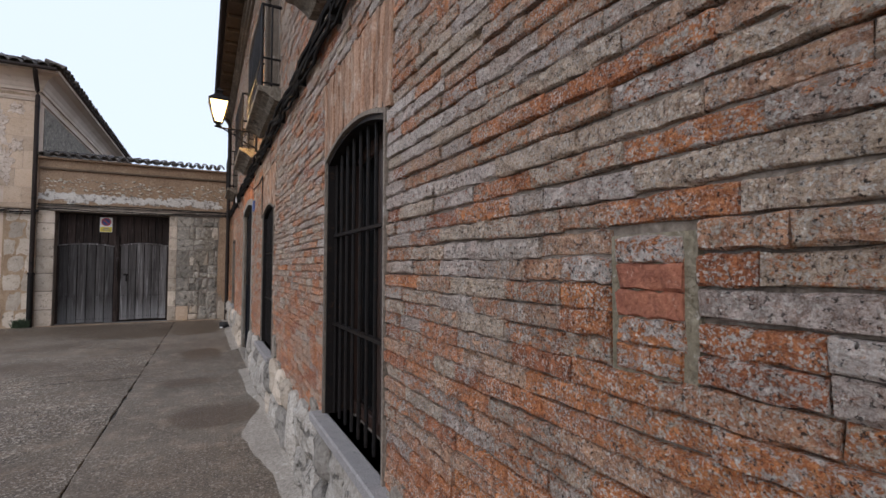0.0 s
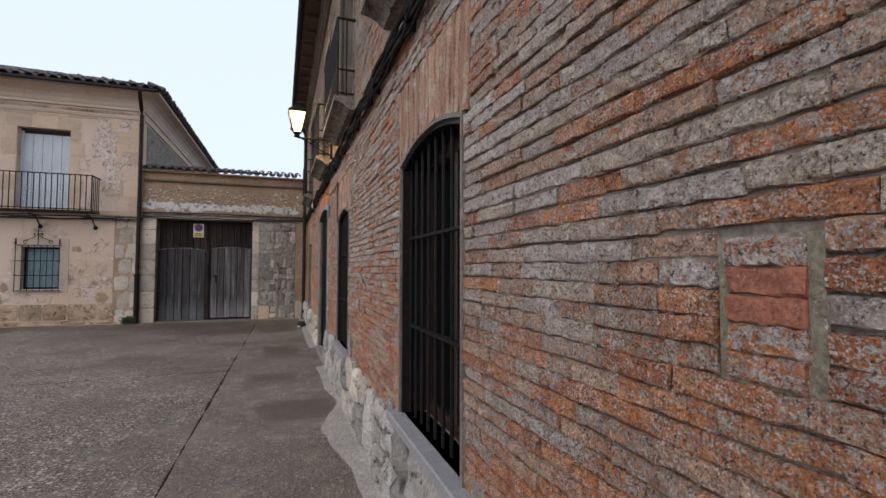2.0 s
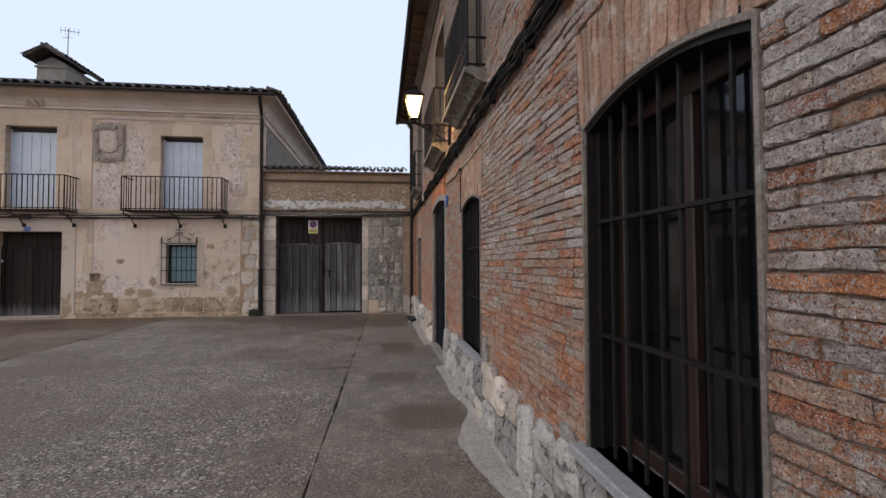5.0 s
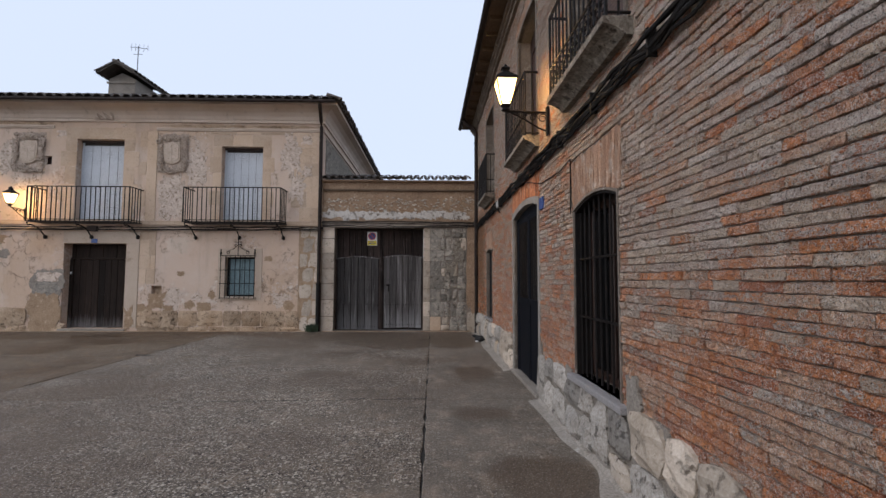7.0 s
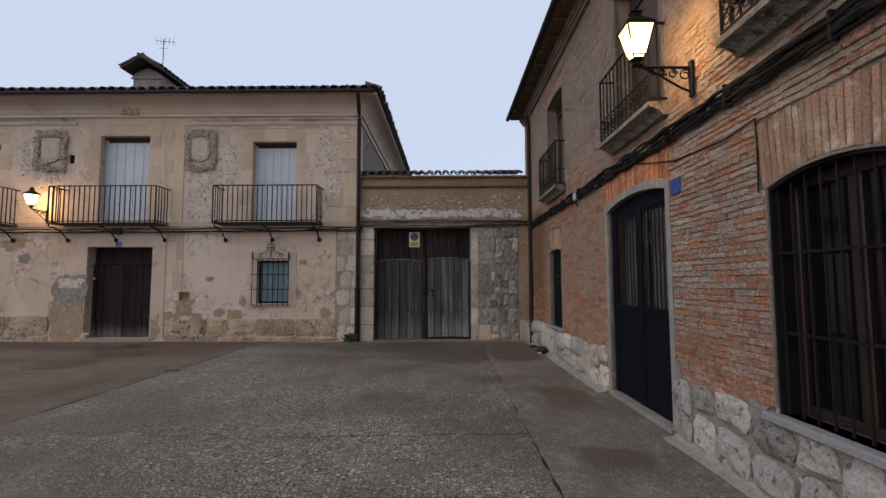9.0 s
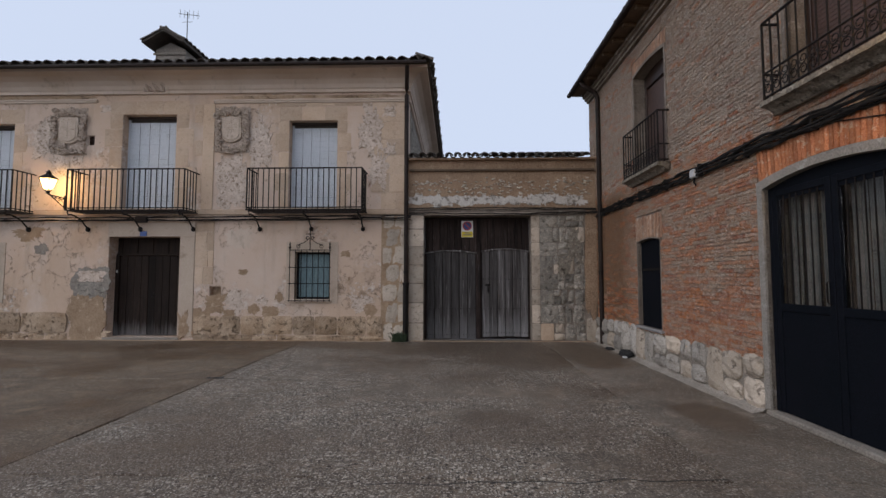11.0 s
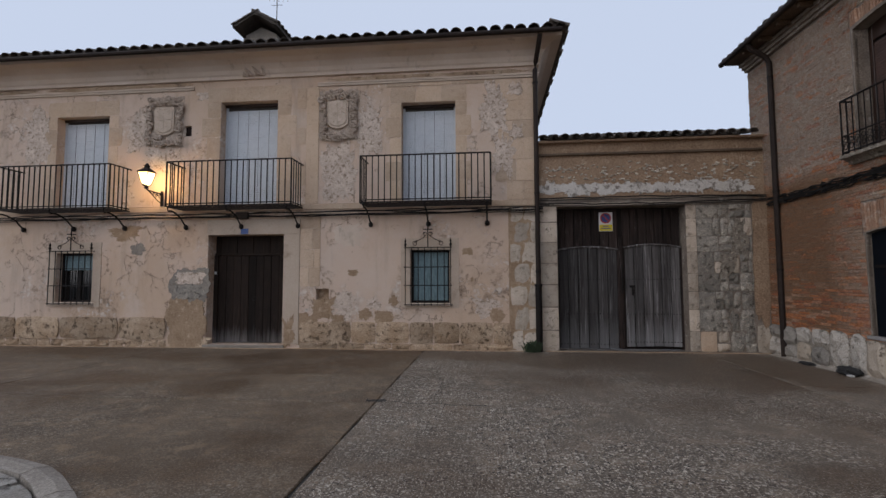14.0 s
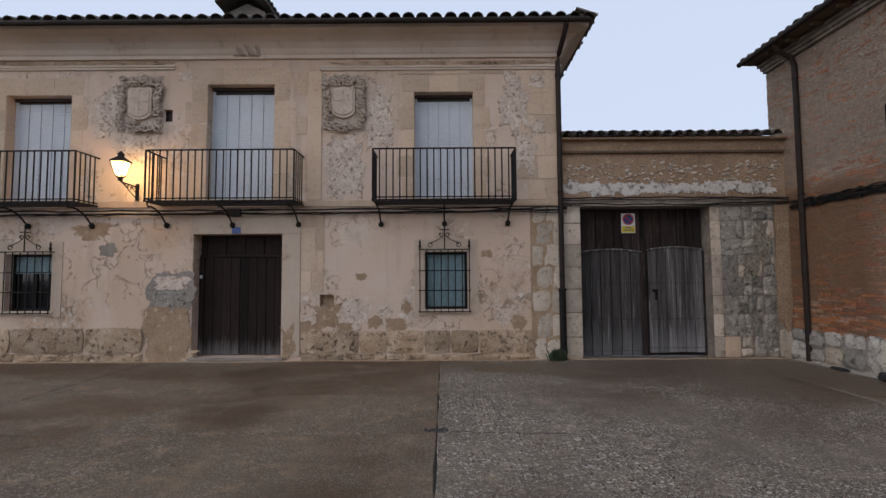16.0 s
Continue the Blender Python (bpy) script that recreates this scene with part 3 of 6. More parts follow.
def tile_arrays(r0, r1, length, thick=0.014, seg=6):
    """One half-round tile, crown up, running from y = 0 (wide end) up to y = length."""
    verts, faces = [], []
    for y, r in ((0, r0), (length, r1)):
        for rr in (r, r - thick):
            for k in range(seg + 1):
                a = math.pi * k / seg
                verts.append((rr * math.cos(a), y, rr * math.sin(a) * 0.85))
    s = seg + 1
    for k in range(seg):
        faces.append((k, k + 1, 2 * s + k + 1, 2 * s + k))
        faces.append((s + k + 1, s + k, 3 * s + k, 3 * s + k + 1))
        faces.append((k + 1, k, s + k, s + k + 1))
    return verts, faces


def merged(items):
    """Joins (verts, faces, matrix) into one pair of lists."""
    vs, fs = [], []
    for verts, faces, m in items:
        o = len(vs)
        vs.extend([tuple(m @ Vector(v)) for v in verts])
        fs.extend([tuple(o + i for i in f) for f in faces])
    return vs, fs


rng = random.Random(5)

# ---- ground ----
bm = boxes((-700, 700, -700, 700, -0.3, -0.022))
ground = part("ground", bm, SOIL, None, kind="structure")
tagged(ground, "dark soil sheet under the concrete square", "ground")


def slab(x0, x1, y0, y1, material, n=48):
    """A cast slab with slightly ragged edges and a shallow bevel."""
    g, bm = 0.007, bmesh.new()
    pts = []
    for k in range(n):
        pts.append((x0 + (x1 - x0) * k / n, y0, 0, 1))
    for k in range(n):
        pts.append((x1, y0 + (y1 - y0) * k / n, -1, 0))
    for k in range(n):
        pts.append((x1 - (x1 - x0) * k / n, y1, 0, -1))
    for k in range(n):
        pts.append((x0, y1 - (y1 - y0) * k / n, 1, 0))
    ring = [(x + dx * (g + 0.02 * noise.noise(Vector((x * 4, y * 4, 1)))), y + dy * (g + 0.02 * noise.noise(Vector((x * 4, y * 4, 5)))), dx, dy) for x, y, dx, dy in pts]
    low = [bm.verts.new((x, y, -0.03)) for x, y, _, _ in ring]
    mid = [bm.verts.new((x, y, -0.006)) for x, y, _, _ in ring]
    top = [bm.verts.new((x + dx * 0.008, y + dy * 0.008, 0)) for x, y, dx, dy in ring]
    for a, b in ((low, mid), (mid, top)):
        for i in range(len(a)):
            j = (i + 1) % len(a)
            bm.faces.new((a[i], a[j], b[j], b[i]))
    bm.faces.new(top)
    return part("slab", bm, material, ground)


for x0, x1, cuts, mats in (
    (-0.85, 1.2, (-9, -3.0, 2.2, 7.63, 12.2, 15.9), (SLAB_FINE,)),
    (-6.37, -0.85, (-9, -2.0, 3.0, 7.63, 15.6), (SLAB_WORN,)),
    (-11.9, -6.37, (-9, -2.0, 5.6, 10.92, 15.6), (SLAB_BROWN,)),
    (-17.5, -11.9, (-9, -2.0, 5.6, 10.92, 15.6), (SLAB_BROWN,)),
    (-23.0, -17.5, (-9, -2.0, 5.6, 10.92, 15.6), (SLAB_BROWN,)),
):
    for y0, y1 in zip(cuts, cuts[1:]):
        slab(x0, x1, y0, y1, mats[0])

# ---- brick house: local x into the wall, y along it ----
BW = pose(0.65, 0, 0, 0, 0, 0.66)
brick_house = thing("brick_house", "two-storey house of worn orange and grey brick on a rubble plinth", "house", BW)
# openings: along from, to, sill, spring, rise of the arch
LOW = [(1.78, 2.79, 0.65, 2.13, 0.085), (5.14, 6.16, 0.60, 2.13, 0.085), (7.63, 9.31, 0.05, 2.44, 0.10), (11.84, 12.76, 0.62, 2.11, 0.05), (-2.2, -1.1, 0.62, 2.13, 0.085)]
HIGH = [(1.75, 3.0, 3.30, 5.2, 0.06), (4.95, 6.2, 3.30, 5.2, 0.06), (7.62, 8.85, 3.30, 5.2, 0.06), (11.52, 12.76, 3.28, 5.2, 0.06)]
TO_WALL = Matrix(((0, 1, 0, 0), (1, 0, 0, 0), (0, 0, 1, 0), (0, 0, 0, 1)))
U0, U1, WALL_TOP = -4.0, 15.55, 6.05
part("wall", holed_wall(U0, U1, 0, WALL_TOP, 0.42, [(a, b, c, d + e) for a, b, c, d, e in LOW + HIGH], TO_WALL @ Matrix.Translation((0, 0.0125, 0))), MORTAR, brick_house, "recessed lime mortar core")
for d in ((0.03, 8.0, U1 - 0.4, U1, 0, WALL_TOP), (7.6, 8.0, U0, U1 - 0.4, 0, WALL_TOP), (0.45, 7.6, U0, U0 + 0.4, 0, WALL_TOP)):
    part("wall", boxes(d), MORTAR, brick_house)
part("floor_slab", boxes((0.45, 7.6, U0 + 0.4, U1 - 0.4, 2.85, 3.05)), ROOM, brick_house)


def arch_half(u, a, b, rise):
    c = (a + b) / 2
    return rise * (1 - ((u - c) / ((b - a) / 2)) ** 2)


def arch_filler(a, b, spring, rise, x0, x1, n=12):
    """The masonry between a flat head and the arch below it."""
    bm = bmesh.new()
    us = [a + (b - a) * k / n for k in range(n + 1)]
    rows = [[bm.verts.new((x, u, z)) for u, z in [(u, spring + arch_half(u, a, b, rise) if not top else spring + rise + 0.002) for u in us]] for x, top in ((x0, 0), (x1, 0), (x1, 1), (x0, 1))]
    for i in range(4):
        p, q = rows[i], rows[(i + 1) % 4]
        for k in range(n):
            bm.faces.new((p[k], p[k + 1], q[k + 1], q[k]))
    return bm


for a, b, c, d, e in LOW + HIGH:
    part("arch_infill", arch_filler(a, b, d, e, 0.012, 0.44), CEMENT, brick_house)

# manor: x along, wall face at y = 15.1
FY = 15.1
manor = thing("manor_house", "two-storey cream plastered manor with ochre stone trim and tiled roof", "house")
UPPER = [(-14.98, -13.68, 3.14, 5.26), (-10.97, -9.64, 3.14, 5.46), (-6.86, -5.69, 3.14, 5.28)]
SMALL = [(-14.82, -13.92, 0.98, 2.09), (-6.66, -5.83, 0.97, 2.09)]
DOOR = (-11.18, -9.44, 0.07, 2.46)
NICHE = (-8.70, -8.42, 0.98, 1.27)
HOLE = (-11.86, -11.66, 4.71, 4.95)
part("wall", holed_wall(-19.0, -3.97, 0, 6.15, 0.55, UPPER + SMALL + [DOOR, NICHE, HOLE], Matrix.Translation((0, FY, 0))), PLASTER, manor, "flaking cream plaster wall")
for d in ((-4.52, -3.97, FY + 0.55, 26, 0, 6.15), (-19, -4.52, 25.5, 26, 0, 6.15), (-19, -18.5, FY + 0.55, 25.5, 0, 6.15)):
    part("wall", boxes(d), PLASTER, manor)
part("floor_slab", boxes((-18.5, -4.52, FY + 0.55, 25.5, 2.8, 3.0)), ROOM, manor)

# gate wall
GY = 15.15
gate_wall = thing("gate_wall", "yard wall of rubble and mud plaster with a wide gateway", "wall", kind="structure")
GATE = (-3.60, -1.06, 0.0, 2.95)
part("wall", holed_wall(-3.965, 0.50, 0, 3.12, 0.5, [GATE], Matrix.Translation((0, GY, 0))), MORTAR, gate_wall)
part("upper_wall", boxes((-3.965, 0.50, GY + 0.012, GY + 0.5, 3.122, 4.28)), MUD, gate_wall, "brown mud plaster")
# ---- brick house: trim, windows, door, eaves ----
def rim(a, b, c, d, e, w, depth=0.05, face=-0.014):
    """A cement band round an arched opening."""
    us = [a + (b - a) * k / 12 for k in range(13)]
    bm = bmesh.new()
    inner = [(a, c)] + [(u, d + arch_half(u, a, b, e)) for u in us] + [(b, c)]
    outer = [(a - w, c)] + [(a - w + (b - a + 2 * w) * k / 12, d + arch_half(us[k], a, b, e) + w) for k in range(13)] + [(b + w, c)]
    rows = [[bm.verts.new((x, u + 0.006 * noise.noise(Vector((u * 4, z * 4, 2))) * s, z)) for u, z in path] for path, x, s in ((inner, face, 0), (outer, face, 1), (outer, depth, 1), (inner, depth, 0))]
    for i in range(4):
        p, q = rows[i], rows[(i + 1) % 4]
        for k in range(len(p) - 1):
            bm.faces.new((p[k], p[k + 1], q[k + 1], q[k]))
    for k in (0, -1):
        bm.faces.new([r[k] for r in rows])
    return bm


for a, b, c, d, e in LOW:
    part("opening_rim", rim(a, b, c, d, e, 0.085 if c < 0.1 else 0.018), RIM if c < 0.1 else MORTAR, brick_house, "pale cement band round an opening")
for a, b, c, d, e in HIGH:
    part("opening_rim", rim(a, b, c, d, e, 0.05), MORTAR, brick_house, "worn mortar band round an opening")


def sub(name, parent, label=""):
    ob = new(name)
    ob.parent = parent
    return tagged(ob, label)


def low_window(a, b, c, d, e, right_wood):
    w = sub("window", brick_house, "dark arched window in a brown wooden frame")
    mid, top = (a + b) / 2, d + e
    part("frame", boxes((0.15, 0.21, a, a + 0.06, c, top), (0.15, 0.21, b - 0.06, b, c, top), (0.15, 0.21, a + 0.06, b - 0.06, c, c + 0.07), (0.15, 0.21, a + 0.06, b - 0.06, top - 0.1, top), bevel=0.006), WOOD_FRAME, w)
    part("mullion", boxes((0.145, 0.215, mid - 0.045, mid + 0.045, c + 0.07, top - 0.1), bevel=0.006), WOOD_FRAME, w)
    for p, q in ((a + 0.06, mid - 0.045), (mid + 0.045, b - 0.06)):
        part("pane", boxes((0.178, 0.184, p, q, c + 0.07, top - 0.1)), GLASS, w)
    if right_wood:
        part("shutter", boxes((0.24, 0.27, a + 0.07, a + 0.24, c + 0.05, top - 0.12), (0.232, 0.24, a + 0.10, a + 0.21, c + 0.12, c + 0.6), (0.232, 0.24, a + 0.10, a + 0.21, c + 0.7, top - 0.2), bevel=0.004), WOOD_FRAME, w, "brown panelled inner shutter")
    part("sill", boxes((-0.075, 0.15, a - 0.13, b + 0.08, c - 0.055, c), bevel=0.008), GRANITE, w, "speckled grey granite sill")
    # unseen dark box added behind the panes to stand for the unlit room
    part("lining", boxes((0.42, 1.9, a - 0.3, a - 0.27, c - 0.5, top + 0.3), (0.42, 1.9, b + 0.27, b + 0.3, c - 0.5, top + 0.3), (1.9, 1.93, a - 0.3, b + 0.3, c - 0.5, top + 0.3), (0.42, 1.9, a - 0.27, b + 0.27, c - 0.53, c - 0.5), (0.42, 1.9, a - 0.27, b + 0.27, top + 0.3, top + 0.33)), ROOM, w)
    for y0, y1 in ((a + 0.002, a + 0.02), (b - 0.02, b - 0.002)):
        part("reveal", boxes((0.0, 0.148, y0, y1, c + 0.003, d)), IRON, w, "black painted metal reveal")
    part("soffit", arch_filler(a + 0.02, b - 0.02, d - 0.02, e, 0.002, 0.146), IRON, w)
    g = thing("window_grille", "black iron bars with two flat cross rails in an arched window", "grille", BW, group="barred ground floor windows")
    n = max(6, round((b - a) / 0.128))
    for k in range(n + 1):
        u = a + 0.025 + (b - a - 0.05) * k / n
        part("bar", tubes([(0.05, u, c + 0.004), (0.05, u, d - 0.012 + arch_half(u, a, b, e))], r=0.0095), IRON, g)
    for f in (0.335, 0.665):
        z = c + (d + e - c) * f
        part("cross_rail", boxes((0.034, 0.066, a + 0.004, b - 0.004, z - 0.008, z + 0.008)), IRON, g)


low_window(*LOW[0], True)
low_window(*LOW[1], True)
low_window(*LOW[4], False)
a, b, c, d, e = LOW[3]
w1 = sub("window", brick_house, "narrow window closed by a dark metal shutter")
part("shutter", boxes((0.06, 0.09, a + 0.004, b - 0.004, c, d), bevel=0.004), DOORPAINT, w1)
part("shutter_rail", boxes((0.045, 0.06, a + 0.02, b - 0.02, c + 0.98, c + 1.02)), IRON, w1)
part("arch_panel", boxes((0.092, 0.10, a + 0.004, b - 0.004, d - 0.1, d + e)), DOORPAINT, w1)
part("sill", boxes((-0.05, 0.06, a - 0.06, b + 0.06, c - 0.05, c), bevel=0.008), GRANITE, w1)

# street door
a, b, c, d, e = LOW[2]
door = sub("door", brick_house, "blue-black iron double door with a barred glazed upper half")
mid = (a + b) / 2
part("threshold", boxes((-0.05, 0.2, a - 0.02, b + 0.02, 0.0, 0.055), bevel=0.01), CEMENT, door)
for p, q in ((a + 0.003, a + 0.06), (b - 0.06, b - 0.003)):
    part("door_post", boxes((0.05, 0.11, p, q, c + 0.006, d), bevel=0.004), DOORPAINT, door)
part("fanlight_panel", boxes((0.07, 0.085, a + 0.004, b - 0.004, d - 0.14, d + e)), DOORPAINT, door)
for p, q in ((a + 0.06, mid - 0.004), (mid + 0.004, b - 0.06)):
    leaf = boxes((0.055, 0.10, p, p + 0.07, c + 0.012, d - 0.03), (0.055, 0.10, q - 0.07, q, c + 0.012, d - 0.03), (0.055, 0.10, p + 0.07, q - 0.07, 1.12, 1.2), (0.055, 0.10, p + 0.07, q - 0.07, d - 0.1, d - 0.03), (0.066, 0.09, p + 0.07, q - 0.07, c + 0.012, 1.12), bevel=0.004)
    part("leaf", leaf, DOORPAINT, door)
    pane = part("pane", boxes((0.088, 0.092, p + 0.07, q - 0.07, 1.2, d - 0.1)), CLEAR, door, "clear glass pane")
    pane.visible_shadow = False
    bm = bmesh.new()
    for f0, f1 in ((0.05, 0.34), (0.44, 0.72), (0.80, 1.0)):
        cols = [[bm.verts.new((0.20 + 0.018 * math.sin(k * 1.9 + p), p + 0.07 + (q - p - 0.14) * (f0 + (f1 - f0) * k / 12), zz)) for zz in (1.16, d - 0.08)] for k in range(13)]
        for g, h in zip(cols, cols[1:]):
            bm.faces.new((g[0], h[0], h[1], g[1]))
    curtain = part("curtain", bm, NET, door, "grey net curtain drawn in folds")
    curtain.modifiers.new("cloth", "SOLIDIFY").thickness = 0.004
    for k in range(1, 7):
        u = p + 0.07 + (q - p - 0.14) * k / 7
        part("door_bar", tubes([(0.062, u, 1.2), (0.062, u, d - 0.1)], r=0.008), IRON, door)
part("handle", tubes([(0.05, mid + 0.05, 1.22), (0.02, mid + 0.05, 1.24), (0.02, mid + 0.05, 1.42), (0.05, mid + 0.05, 1.44)], r=0.009), IRON, door)
# dark sheets added behind the door; the hall's shade is in their colour
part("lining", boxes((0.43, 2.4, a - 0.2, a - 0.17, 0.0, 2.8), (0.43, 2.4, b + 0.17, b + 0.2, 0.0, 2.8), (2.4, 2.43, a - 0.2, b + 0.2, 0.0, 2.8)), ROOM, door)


def high_window(a, b, c, d, e):
    w = sub("window", brick_house, "tall balcony window with a brown roller blind")
    part("frame", boxes((0.2, 0.26, a, a + 0.07, c, d + e), (0.2, 0.26, b - 0.07, b, c, d + e), (0.2, 0.26, a + 0.07, b - 0.07, d - 0.22, d + e), bevel=0.006), WOOD_FRAME, w)
    bm = bmesh.new()
    for k in range(int((d - 0.22 - c) / 0.045)):
        z = c + 0.045 * k
        quad_box(bm, 0.222 + 0.0005 * (k % 2), 0.235, a + 0.07, b - 0.07, z + 0.003, z + 0.042)
    part("blind_slats", bm, BLIND_BROWN, w, "brown slatted roller blind", kind="stuff")
    part("blind_backing", boxes((0.238, 0.246, a + 0.07, b - 0.07, c, d - 0.2)), IRON, w)


def scroll(cx, cz, r, turns=1.35, start=0.0, x=0.0, flip=1, n=16):
    return [(x, cx + flip * r * (1 - 0.6 * k / n) * math.cos(start + turns * 2 * math.pi * k / n), cz + r * (1 - 0.6 * k / n) * math.sin(start + turns * 2 * math.pi * k / n)) for k in range(n + 1)]


def shallow_balcony(a, b, z0):
    g = thing("balcony", "shallow black iron balcony with scrollwork on a stone slab", "balcony", BW, group="brick house balconies")
    u0, u1, dp, top = a - 0.10, b + 0.10, 0.18, z0 + 0.83
    prof = [(0.0, -0.13), (-0.06, -0.13), (-0.10, -0.09), (-0.16, -0.06), (-0.215, -0.05), (-0.215, 0.0), (0.0, 0.0)]
    bm = bmesh.new()
    ends = [[bm.verts.new((x, u, z0 + z)) for x, z in prof] for u in (u0 - 0.03, u1 + 0.03)]
    for i in range(len(prof)):
        j = (i + 1) % len(prof)
        bm.faces.new((ends[0][i], ends[0][j], ends[1][j], ends[1][i]))
    bm.faces.new(ends[0][::-1])
    bm.faces.new(ends[1])
    part("slab", bm, STAINED, g, "stained stone balcony slab")
    for z, r in ((z0 + 0.04, 0.012), (z0 + 0.29, 0.012), (top, 0.016)):
        part("rail", tubes([(0.0, u0, z), (-dp, u0, z), (-dp, u1, z), (0.0, u1, z)], r=r), IRON, g)
    n = round((u1 - u0) / 0.115)
    for k in range(n + 1):
        u = u0 + (u1 - u0) * k / n
        part("bar", tubes([(-dp, u, z0), (-dp, u, top)], r=0.009 if 0 < k < n else 0.013), IRON, g)
        if k < n:
            um = u + (u1 - u0) / n / 2
            part("scroll", tubes(scroll(um, z0 + 0.115, 0.052, x=-dp), scroll(um, z0 + 0.215, 0.052, start=math.pi, x=-dp, flip=-1), r=0.006, seg=5), IRON, g)
    for u in (u0, u1):
        part("bar", tubes([(-dp / 2, u, z0), (-dp / 2, u, top)], r=0.009), IRON, g)


for a, b, c, d, e in HIGH:
    high_window(a, b, c, d, e)
    shallow_balcony(a, b, 3.29)

# eaves and roof of the brick house
EX = -0.38
part("cornice", boxes((-0.05, 0.06, U0, U1 + 0.03, 5.80, 5.86), (-0.09, 0.06, U0, U1 + 0.05, 5.86, 5.93), (-0.13, 0.06, U0, U1 + 0.08, 5.93, 6.0), bevel=0.005), MORTAR, brick_house, "stepped brick cornice")
bm = bmesh.new()
quad_box(bm, EX, 0.3, U0 - 0.2, U1 + 0.15, 6.03, 6.055)
part("soffit", bm, SOFFIT, brick_house, "brown stained eave boards")
for k in range(int((U1 - U0) / 0.55)):
    u = U0 + 0.3 + 0.55 * k
    part("rafter_tail", boxes((EX + 0.03, -0.13, u, u + 0.07, 5.955, 6.028), bevel=0.006), SOFFIT, brick_house)
RIDGE_X, RIDGE_Z = 4.0, 6.10 + 4.4 * 0.38
prism = extruded([(EX + 0.02, 6.06), (RIDGE_X, RIDGE_Z), (8.4, 6.06)], U1 + 0.12 - U0 + 0.2, Matrix.Translation((0, U0 - 0.2, 0)))
part("roof", prism, SOFFIT, brick_house)


def tiled_plane(parent, origin, along, up, ncol, limit, pitch=0.215, tl=0.42, gap=0.36, one="eave_tile", r=0.095):
    """Half-round tiles in columns up a slope; the eave row are tiles of their own."""
    along, up = Vector(along).normalized(), Vector(up).normalized()
    nz = along.cross(up)
    base = Matrix((along, up, nz)).transposed().to_4x4()
    arr = tile_arrays(r, r * 0.8, tl)
    eave = bpy.data.meshes.new(one)
    eave.from_pydata(arr[0], [], arr[1])
    eave.materials.append(TILE_ONE)
    rest = []
    for i in range(ncol):
        for j in range(60):
            if gap * j > limit(i * pitch):
                break
            jx, jy, tw = rng.uniform(-0.012, 0.012), rng.uniform(-0.02, 0.02), rng.uniform(-2.5, 2.5)
            m = Matrix.Translation(Vector(origin) + along * (i * pitch + jx) + up * (gap * j + jy) + nz * (0.012 * (j > 0) + rng.uniform(0.0, 0.012))) @ base @ pose(0, 0, 0, 2.0 if j else 0, 0, tw)
            if j == 0:
                part(one, eave, TILE_ONE, parent, m=m)
            else:
                rest.append((*arr, m))
            if i < ncol - 1:
                m2 = Matrix.Translation(Vector(origin) + along * (i * pitch + pitch / 2) + up * (gap * j + 0.05) + nz * -0.012) @ base @ pose(0, 0, 0, 0, 180, 0) @ Matrix.Translation((0, 0, -0.06))
                rest.append((*arr, m2))
    part("tiling", merged(rest), TILE, parent, "rows of mossy clay tiles", kind="stuff")


tiled_plane(brick_house, (EX - 0.03, U1 + 0.1, 6.085), (0, -1, 0), (1, 0, 0.38), 93, lambda s: 4.2)
bm = tubes([(EX - 0.06, U0, 6.05), (EX - 0.06, U1 + 0.18, 6.06)], r=0.055, seg=10)
part("gutter", bm, PIPE, brick_house, "dark half-round gutter")


def downpipe(label, top, elbow, foot, r, guard):
    g = thing("downpipe", label, "downpipe")
    part("pipe", tubes([top, (top[0] + (elbow[0] - top[0]) * 0.15, top[1] + (elbow[1] - top[1]) * 0.15, top[2] - 0.1), (elbow[0] * 0.85 + top[0] * 0.15, elbow[1] * 0.85 + top[1] * 0.15, elbow[2] + 0.12), elbow, foot], r=r, seg=10), PIPE, g)
    if guard:
        part("iron_guard", lathe([(r + 0.008, 0), (r + 0.016, 0.02), (r + 0.016, guard - 0.06), (r + 0.028, guard - 0.05), (r + 0.028, guard), (r, guard + 0.01)], 12, Matrix.Translation((foot[0], foot[1], 0))), IRON, g, "cast iron foot guard")
    for z in (elbow[2] - 0.3, elbow[2] * 0.55, 1.6):
        part("clip", lathe([(r + 0.006, 0), (r + 0.01, 0.004), (r + 0.01, 0.03), (r + 0.006, 0.034)], 10, Matrix.Translation((foot[0], foot[1], z))), IRON, g)
    return g


P = lambda x, u, z: tuple(BW @ Vector((x, u, z)))
downpipe("dark brown metal downpipe on the corner of the brick house", P(EX - 0.03, 14.76, 6.03), P(-0.052, 14.72, 5.62), P(-0.052, 14.72, 0.0), 0.05, 0)


